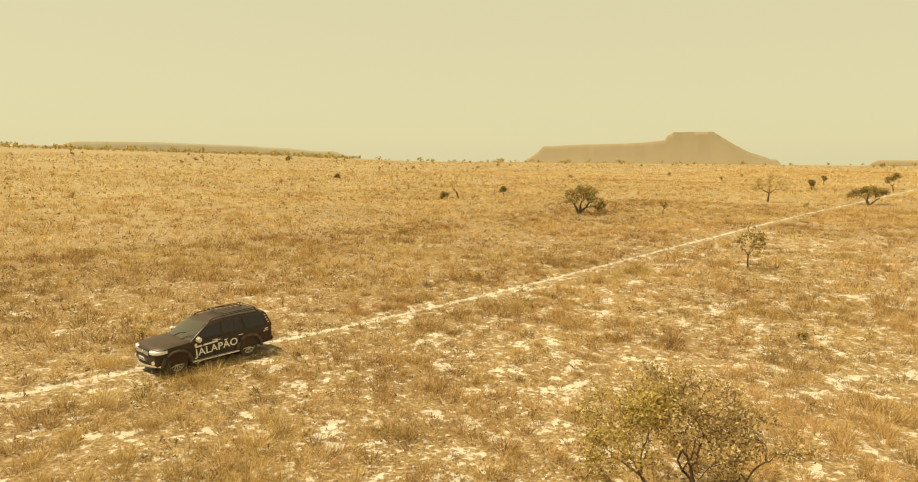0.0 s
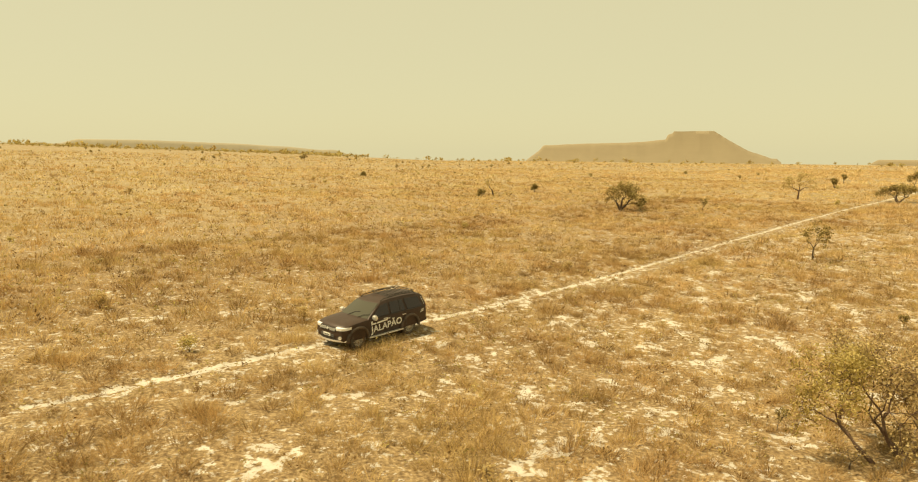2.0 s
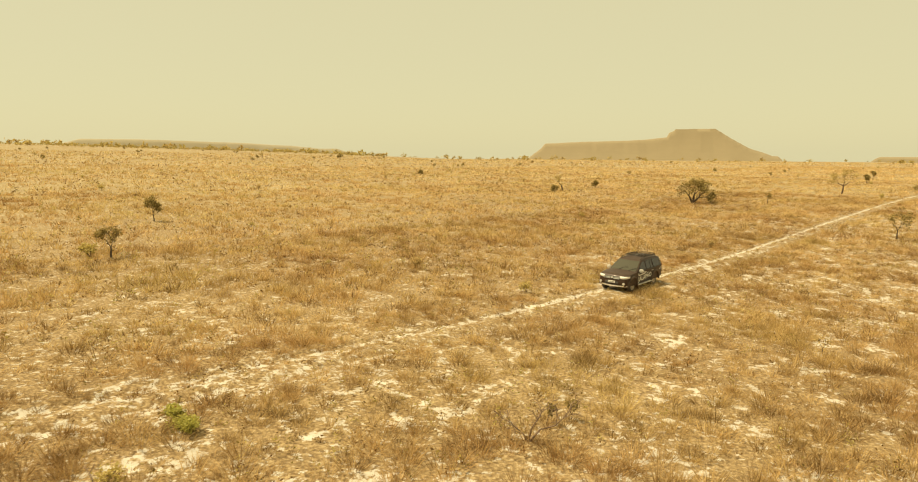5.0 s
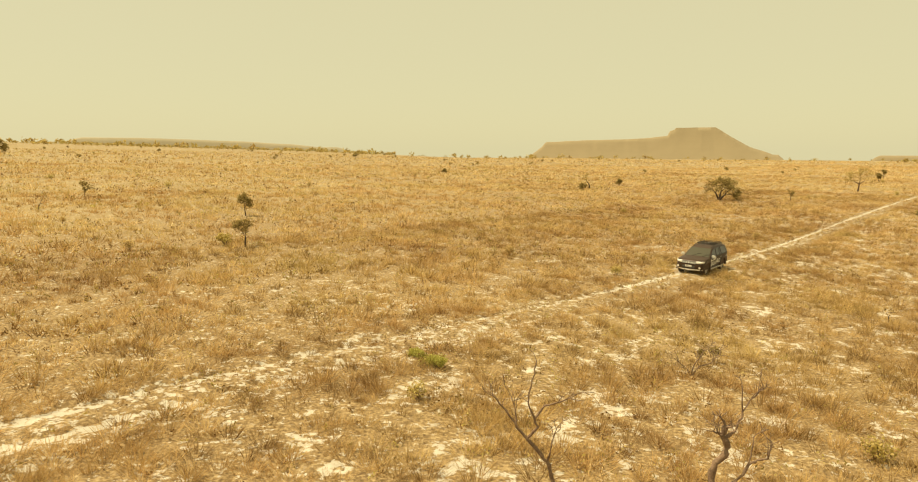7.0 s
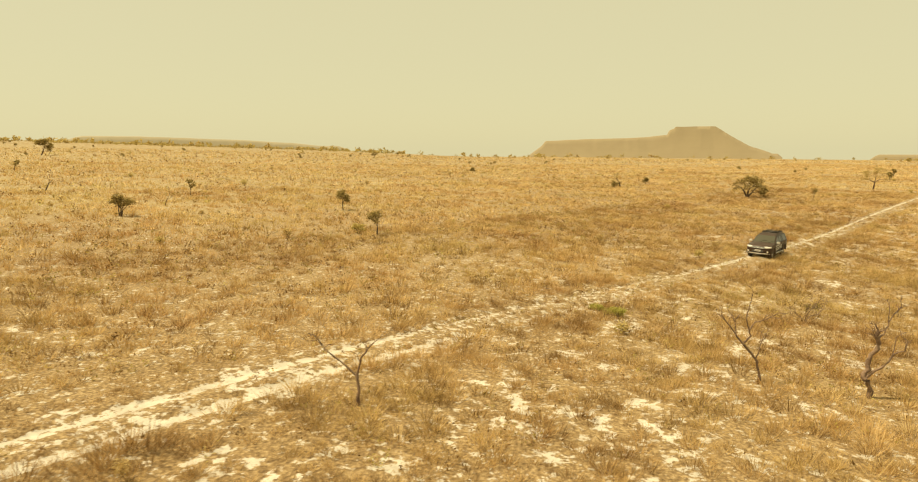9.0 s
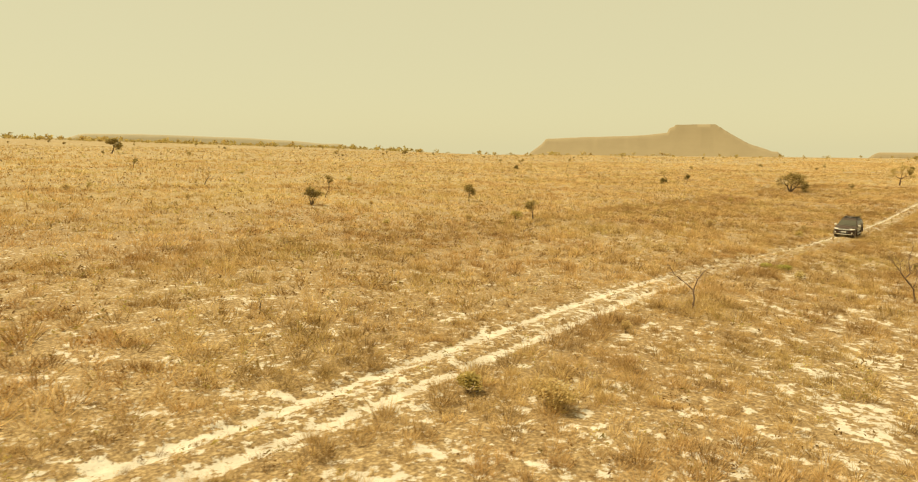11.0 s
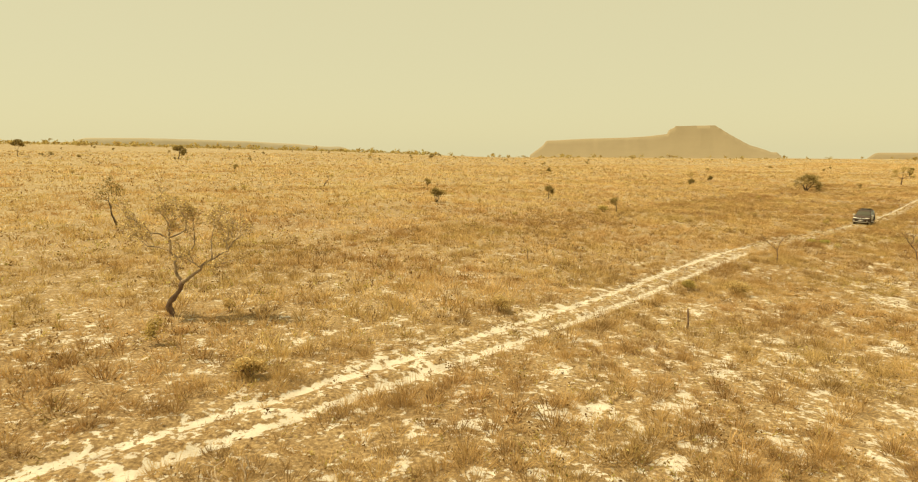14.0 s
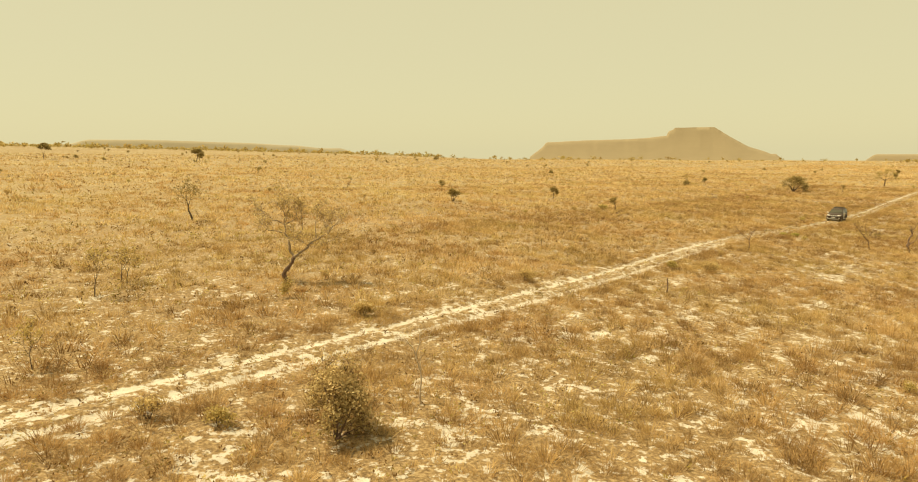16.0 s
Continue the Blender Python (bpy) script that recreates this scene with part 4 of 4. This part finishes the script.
def lathe(profile, segments=32):
    """A body of revolution about the y axis from (radius, y) points."""
    return smooth(loft([[(r * math.cos(w), y, r * math.sin(w)) for r, y in profile] for w in
                        [2 * math.pi * k / segments for k in range(segments + 1)]], False), 40)


def arch(cx, r, n=12):
    return [(cx - r * math.cos(math.pi * k / n), 0.40 + r * math.sin(math.pi * k / n)) for k in range(n + 1)]


BELT, ROOF = 1.12, 1.77


def side_y(z):
    """Half the cabin's width at a height: the sides lean in."""
    return 0.868 - 0.20 * max(0.0, z - BELT) / (ROOF - BELT)


def pane(points, thick=0.012, out=0.012, sign=1):
    """A window pane that lies on the cabin's side, from (x, z) corners."""
    ring = [(x, sign * (side_y(z) + out), z) for x, z in points]
    inner = [(x, y - sign * thick, z) for x, y, z in ring]
    return smooth(loft([inner, ring]), 30)


def wheel_parts(car, x, side):
    hub = tagged(new("wheel"), "dusty alloy wheel with a chunky tyre")
    hub.parent = car
    hub.location = (x, side * 0.76, 0.372)
    hub.rotation_euler = (0, 0.3 * x, 0 if side > 0 else math.pi)
    part("tyre", lathe([(0.235, -0.115), (0.33, -0.125), (0.362, -0.105), (0.372, -0.05), (0.372, 0.05), (0.362, 0.105), (0.33, 0.125), (0.235, 0.115)]), RUBBER, hub)
    bm = lathe([(0.235, -0.11), (0.225, 0.04), (0.23, 0.105), (0.25, 0.118)])
    for k in range(10):
        w = Matrix.Rotation(2 * math.pi * k / 10, 4, "Y")
        bmesh.ops.create_cube(bm, size=1, matrix=w @ Matrix.Translation((0.14, 0.075, 0)) @ Matrix.Diagonal((0.19, 0.03, 0.035, 1)))
    bmesh.ops.create_cone(bm, cap_ends=True, segments=16, radius1=0.07, radius2=0.06, depth=0.05, matrix=Matrix.Translation((0, 0.08, 0)) @ Matrix.Rotation(-math.pi / 2, 4, "X"))
    part("rim", bm, ALLOY, hub)
    disc = lathe([(0.02, 0.0), (0.20, 0.0), (0.20, -0.03), (0.02, -0.03)], 20)
    part("brake_disc", disc, STEEL, hub)


def lettering(name, text, size, at, car, mat, sign=1):
    curve = bpy.data.curves.new(name, "FONT")
    curve.body, curve.size, curve.extrude, curve.offset, curve.space_character = text, size, 0.003, 0.006, 1.04
    holder = bpy.data.objects.new(name, curve)
    scene.collection.objects.link(holder)
    me = bpy.data.meshes.new_from_object(holder.evaluated_get(bpy.context.evaluated_depsgraph_get()))
    bpy.data.objects.remove(holder)
    me.materials.clear()
    ob = part(name, me, mat, car, "bold white word on the doors")
    ob.location, ob.rotation_euler = at, (math.pi / 2, -0.07, math.pi if sign > 0 else 0)
    return ob


def build_car():
    car = tagged(new("car"), "dusty black off-road car with white lettering on a sand track", "car")
    # lower body: the side outline with its wheel arches, carried across the width
    outline = [(2.02, 0.34), (2.12, 0.40), (2.20, 0.52), (2.225, 0.68), (2.205, 0.86), (2.15, 0.98), (2.05, 1.05), (1.80, 1.095), (1.45, 1.13), (1.10, 1.152),
               (0.96, 1.155), (0.3, 1.15), (-0.5, 1.16), (-1.3, 1.17), (-2.0, 1.18), (-2.38, 1.17), (-2.45, 1.05), (-2.47, 0.80), (-2.46, 0.56), (-2.40, 0.43), (-2.10, 0.40)]
    outline += arch(-1.4, 0.47)[0:] + [(-0.6, 0.36), (0.6, 0.36)] + arch(1.4, 0.47)
    rows = []
    for y, drop, back, lift in ((-0.905, 0.085, 0.34, 0.05), (-0.885, 0.035, 0.22, 0.01), (-0.80, 0.0, 0.10, 0), (-0.45, -0.018, 0.02, 0), (0, -0.026, 0, 0),
                                (0.45, -0.018, 0.02, 0), (0.80, 0.0, 0.10, 0), (0.885, 0.035, 0.22, 0.01), (0.905, 0.085, 0.34, 0.05)):
        ring = []
        for x, z in outline:
            nx = x - max(0, x - 1.55) * back * 1.3 + max(0, -x - 2.0) * back * 0.5
            nz = z - drop * step(0.85, 1.05, z) + (lift if z < 0.5 and abs(abs(x) - 1.4) > 0.48 else 0)
            ny = y * (1 - 0.05 * step(1.5, 2.2, x) - 0.03 * step(-1.9, -2.5, x)) * (1 - 0.012 * step(0.75, 0.4, z))
            ring.append((nx, float(ny), float(nz)))
        rows.append(ring)
    body = part("body", smooth(loft(rows), 32), PAINT, car)
    # cabin
    cabin = [(1.02, 1.10), (0.62, 1.40), (0.24, 1.665), (0.05, 1.715), (-0.5, 1.765), (-1.2, 1.775), (-1.8, 1.755), (-2.18, 1.71), (-2.28, 1.62), (-2.42, 1.15), (-2.42, 1.10)]
    rows = []
    for s, drop in ((-1, 0.05), (-0.955, 0.012), (-0.8, 0), (0, -0.02), (0.8, 0), (0.955, 0.012), (1, 0.05)):
        rows.append([(x - (0.10 * abs(s) ** 3 if x > 0.2 else 0), s * side_y(z), z - drop * float(step(1.5, 1.75, z))) for x, z in cabin])
    part("cabin", smooth(loft(rows), 30), PAINT, body)
    # glass
    part("windscreen", smooth(loft([[(x - 0.10 * abs(s) ** 3 + 0.012, s * side_y(z) * 0.93, z + 0.012) for x, z in ((0.97, 1.15), (0.62, 1.415), (0.27, 1.66), (0.26, 1.645), (0.60, 1.40), (0.95, 1.14))]
                                    for s in (-1, -0.7, 0, 0.7, 1)]), 30), SCREEN, body, "sloping dusty windscreen")
    part("rear_window", smooth(loft([[(x, s * 0.66, z) for x, z in ((-2.30, 1.60), (-2.425, 1.2), (-2.41, 1.2), (-2.285, 1.60))] for s in (-1, 0, 1)]), 30), TINTED, body)
    for sign in (1, -1):
        part("side_window", pane([(0.66, 1.17), (0.16, 1.58), (-0.24, 1.63), (-0.24, 1.17)], sign=sign), TINTED, body, "dark tinted side window")
        part("side_window", pane([(-0.36, 1.17), (-0.36, 1.635), (-1.06, 1.65), (-1.16, 1.17)], sign=sign), TINTED, body, "dark tinted side window")
        part("side_window", pane([(-1.30, 1.17), (-1.20, 1.65), (-1.98, 1.61), (-2.16, 1.22), (-2.1, 1.17)], sign=sign), TINTED, body, "dark tinted rear quarter window")
        part("window_trim", rod([(0.72, sign * 0.885, 1.145), (-0.6, sign * 0.885, 1.15), (-2.15, sign * 0.885, 1.16)], 0.010, 6), PLASTIC, body)
        part("window_bar", pane([(-0.86, 1.17), (-0.86, 1.645), (-0.91, 1.645), (-0.92, 1.17)], 0.008, 0.02, sign), PLASTIC, body)
        # arch flares
        for cx in (1.4, -1.4):
            arc = [(cx - 0.51 * math.cos(w), 0.40 + 0.51 * math.sin(w)) for w in np.linspace(-0.1, math.pi + 0.1, 19)]
            out = 0.925 if cx < 0 else 0.905
            part("wheel_arch", rod([(x, sign * (out - 0.05 * float(step(1.5, 2.0, x))), z) for x, z in arc], 0.066, 8), ARCH, body)
        part("side_step", box((1.85, 0.16, 0.045), (-0.02, sign * 0.93, 0.37), bevel=0.015), CHROME, car, "bright metal side step")
        part("sill_trim", box((1.75, 0.02, 0.05), (-0.02, sign * 0.902, 0.455)), PLASTIC, body)
        # mirrors
        mirror = part("mirror", box((0.15, 0.27, 0.21), (0.66, sign * 1.03, 1.20), bevel=0.05), CHROME, car, "chrome door mirror")
        part("mirror_arm", box((0.06, 0.16, 0.04), (0.62, sign * 0.90, 1.12)), PLASTIC, mirror)
        for x in (-0.16, -1.06):
            part("door_handle", box((0.20, 0.035, 0.032), (x, sign * 0.915, 1.00), bevel=0.012), CHROME, car, "chrome door handle")
        for x in (0.80, -0.30, -1.20):
            part("door_gap", box((0.008, 0.006, 0.62), (x, sign * 0.9045, 0.80), bevel=0), GREY_INK, body)
        # lamps
        nose = [(0.46, 2.165), (0.58, 2.155), (0.70, 2.13), (0.79, 2.09), (0.865, 1.97), (0.885, 1.86)]
        lamp = part("headlight", smooth(loft([[(x + dx + 0.012, sign * y, 0.925 + 0.03 * k / 5 + dz * (1 - 0.07 * k)) for dx, dz in ((-0.02, -0.085), (0.012, -0.05), (0.004, 0.05), (-0.045, 0.085), (-0.14, 0.08), (-0.14, -0.08))]
                                              for k, (y, x) in enumerate(nose)]), 40), CLEAR, car, "bright swept headlight")
        part("bulb", box((0.05, 0.13, 0.10), (2.155, sign * 0.60, 0.925), bevel=0.02), CHROME, lamp)
        fog = part("fog_light", lathe([(0.0, 0.03), (0.05, 0.03), (0.055, 0.0), (0.0, 0.0)], 18), CLEAR, car, "round fog light in the bumper")
        fog.location, fog.rotation_euler = (2.15, sign * 0.70, 0.585), (0, 0, -math.pi / 2 + sign * 0.35)
        ring = part("bezel", lathe([(0.052, 0.036), (0.072, 0.03), (0.072, 0.0), (0.052, 0.0)], 18), CHROME, fog)
        part("tail_light", box((0.10, 0.10, 0.42), (-2.385, sign * 0.80, 1.02), bevel=0.03), TAIL_RED, car, "upright red tail light")
        # pale decals on the rear quarter
        for k in range(4):
            part("decal", box((0.05, 0.004, 0.045), (-2.20 - 0.03 * k, sign * (side_y(1.55 - 0.1 * k) + 0.008), 1.55 - 0.10 * k), bevel=0), WHITE, body, "small white decal")
        part("decal", box((0.24, 0.004, 0.04), (-2.12, sign * 0.893, 1.00), Matrix.Rotation(0.2, 4, "Y"), bevel=0), WHITE, body, "white stripe decal")
        part("decal", box((0.22, 0.004, 0.03), (-2.14, sign * 0.893, 0.93), Matrix.Rotation(0.2, 4, "Y"), bevel=0), WHITE, body, "white stripe decal")
        # small print that cannot be read, as bars
        for x, w in ((0.62, 0.26), (0.16, 0.56)):
            part("print_bar", box((w, 0.004, 0.07), (x, sign * 0.9085, 0.905 + 0.07 * (0.6 - x)), Matrix.Rotation(0.07, 4, "Y"), bevel=0), WHITE, body, "small white line of print")
        part("print_bar", box((0.20, 0.004, 0.03), (-0.02, sign * 0.9085, 1.03), bevel=0), WHITE, body, "small white line of print")
        part("badge", box((0.09, 0.004, 0.11), (0.72, sign * 0.9085, 0.98), bevel=0), WHITE, body, "small pale badge")
        for x in (1.4, -1.4):
            wheel_parts(car, x, sign)
    lettering("lettering", "JALAPÃO", 0.40, (0.74, 0.914, 0.53), car, WHITE)
    lettering("lettering", "JALAPÃO", 0.40, (-0.90, -0.914, 0.53), car, WHITE, -1)
    # face
    grille = part("grille", box((0.05, 0.98, 0.17), (2.18, 0, 0.905), Matrix.Rotation(-0.25, 4, "Y"), 0.02), PLASTIC, car, "dark grille with upright chrome bars")
    for k in range(-7, 8):
        if abs(k) > 1:
            part("grille_bar", box((0.02, 0.028, 0.13), (2.21, k * 0.062, 0.90), Matrix.Rotation(-0.25, 4, "Y"), 0.006), CHROME, grille)
    part("grille_badge", box((0.02, 0.11, 0.10), (2.215, 0, 0.91), Matrix.Rotation(-0.25, 4, "Y") @ Matrix.Rotation(math.pi / 4, 4, "X"), 0.006), CHROME, grille)
    bumper = part("bumper", smooth(loft([[(2.245 - 0.30 * abs(s) ** 2.4, s * 0.86, z) for z in (0.38, 0.52)] + [(2.12 - 0.30 * abs(s) ** 2.4, s * 0.86, z) for z in (0.52, 0.38)]
                                         for s in np.linspace(-1, 1, 15)]), 40), PLASTIC, car, "black front bumper with a bright lower bar")
    part("bumper_bar", smooth(loft([[(2.262 - 0.30 * abs(s) ** 2.4, s * 0.86, z) for z in (0.395, 0.465)] + [(2.23 - 0.30 * abs(s) ** 2.4, s * 0.86, z) for z in (0.465, 0.395)]
                                    for s in np.linspace(-1, 1, 15)]), 40), CHROME, bumper)
    part("air_intake", box((0.03, 0.80, 0.13), (2.215, 0, 0.63), bevel=0.02), GREY_INK, car)
    plate = part("number_plate", box((0.015, 0.42, 0.13), (2.245, 0, 0.66), bevel=0.004), WHITE, car, "pale number plate")
    for k in range(7):
        part("plate_mark", box((0.006, 0.032, 0.065), (2.2535, -0.15 + 0.05 * k, 0.65), bevel=0), GREY_INK, plate)
    part("bonnet_gap", box((0.012, 1.50, 0.006), (1.02, 0, 1.163), bevel=0), GREY_INK, body)
    for y in (0.34, -0.28):
        part("wiper", rod([(1.00, y, 1.165), (0.80, y + 0.25, 1.31), (0.74, y + 0.50, 1.345)], 0.012, 6), PLASTIC, car)
    part("rear_bumper", box((0.14, 1.72, 0.20), (-2.44, 0, 0.52), bevel=0.05), PLASTIC, car)
    part("underbody", box((3.9, 1.30, 0.16), (-0.1, 0, 0.42), bevel=0.03), PLASTIC, car)
    for x in (1.4, -1.4):
        part("axle", rod([(x, -0.66, 0.372), (x, 0.66, 0.372)], 0.05), STEEL, car)
        part("wheel_housing", box((0.98, 1.16, 0.48), (x, 0, 0.66), bevel=0.05), PLASTIC, car)
    # roof basket
    rack = tagged(new("roof_rack"), "low dark steel roof rack with cross bars")
    rack.parent = car
    for sign in (1, -1):
        part("rail", rod([(0.02, sign * 0.60, 1.72), (-0.12, sign * 0.60, 1.80), (-1.0, sign * 0.60, 1.85), (-1.85, sign * 0.60, 1.82), (-2.0, sign * 0.60, 1.73)], 0.020), STEEL, rack)
        part("rail", rod([(-0.55, sign * 0.56, 1.90), (-1.9, sign * 0.56, 1.89)], 0.016), STEEL, rack)
        for x in (-0.55, -1.2, -1.9):
            part("post", rod([(x, sign * 0.58, 1.83), (x, sign * 0.56, 1.90)], 0.013, 6), STEEL, rack)
    for k in range(8):
        x = -0.55 - 1.35 * k / 7
        part("cross_bar", rod([(x, -0.60, 1.835), (x, 0.60, 1.835)], 0.013, 6), STEEL, rack)
    for x in (-0.55, -1.9):
        part("cross_bar", rod([(x, -0.56, 1.90), (x, 0.56, 1.90)], 0.016, 6), STEEL, rack)
    # set it on the track, nose towards the south-west
    ahead = Vector((-U[0], -U[1], 0))
    middle = Vector((U[0] * CAR_U + V[0] * CAR_V, U[1] * CAR_U + V[1] * CAR_V, 0))
    left = Vector((0, 0, 1)).cross(ahead)
    ground = [float(land(middle.x + ahead.x * a + left.x * b, middle.y + ahead.y * a + left.y * b)) for a, b in ((1.4, 0.76), (1.4, -0.76), (-1.4, 0.76), (-1.4, -0.76))]
    ahead.z = (ground[0] + ground[1] - ground[2] - ground[3]) / 5.6
    left.z = (ground[0] + ground[2] - ground[1] - ground[3]) / 3.04
    ahead.normalize()
    up = ahead.cross(left).normalized()
    left = up.cross(ahead)
    middle.z = sum(ground) / 4 - 0.012
    car.matrix_world = Matrix.Translation(middle) @ Matrix((ahead, left, up)).transposed().to_4x4() @ Matrix.Diagonal((1.03, 1.0, 0.96, 1.0))


build_car()
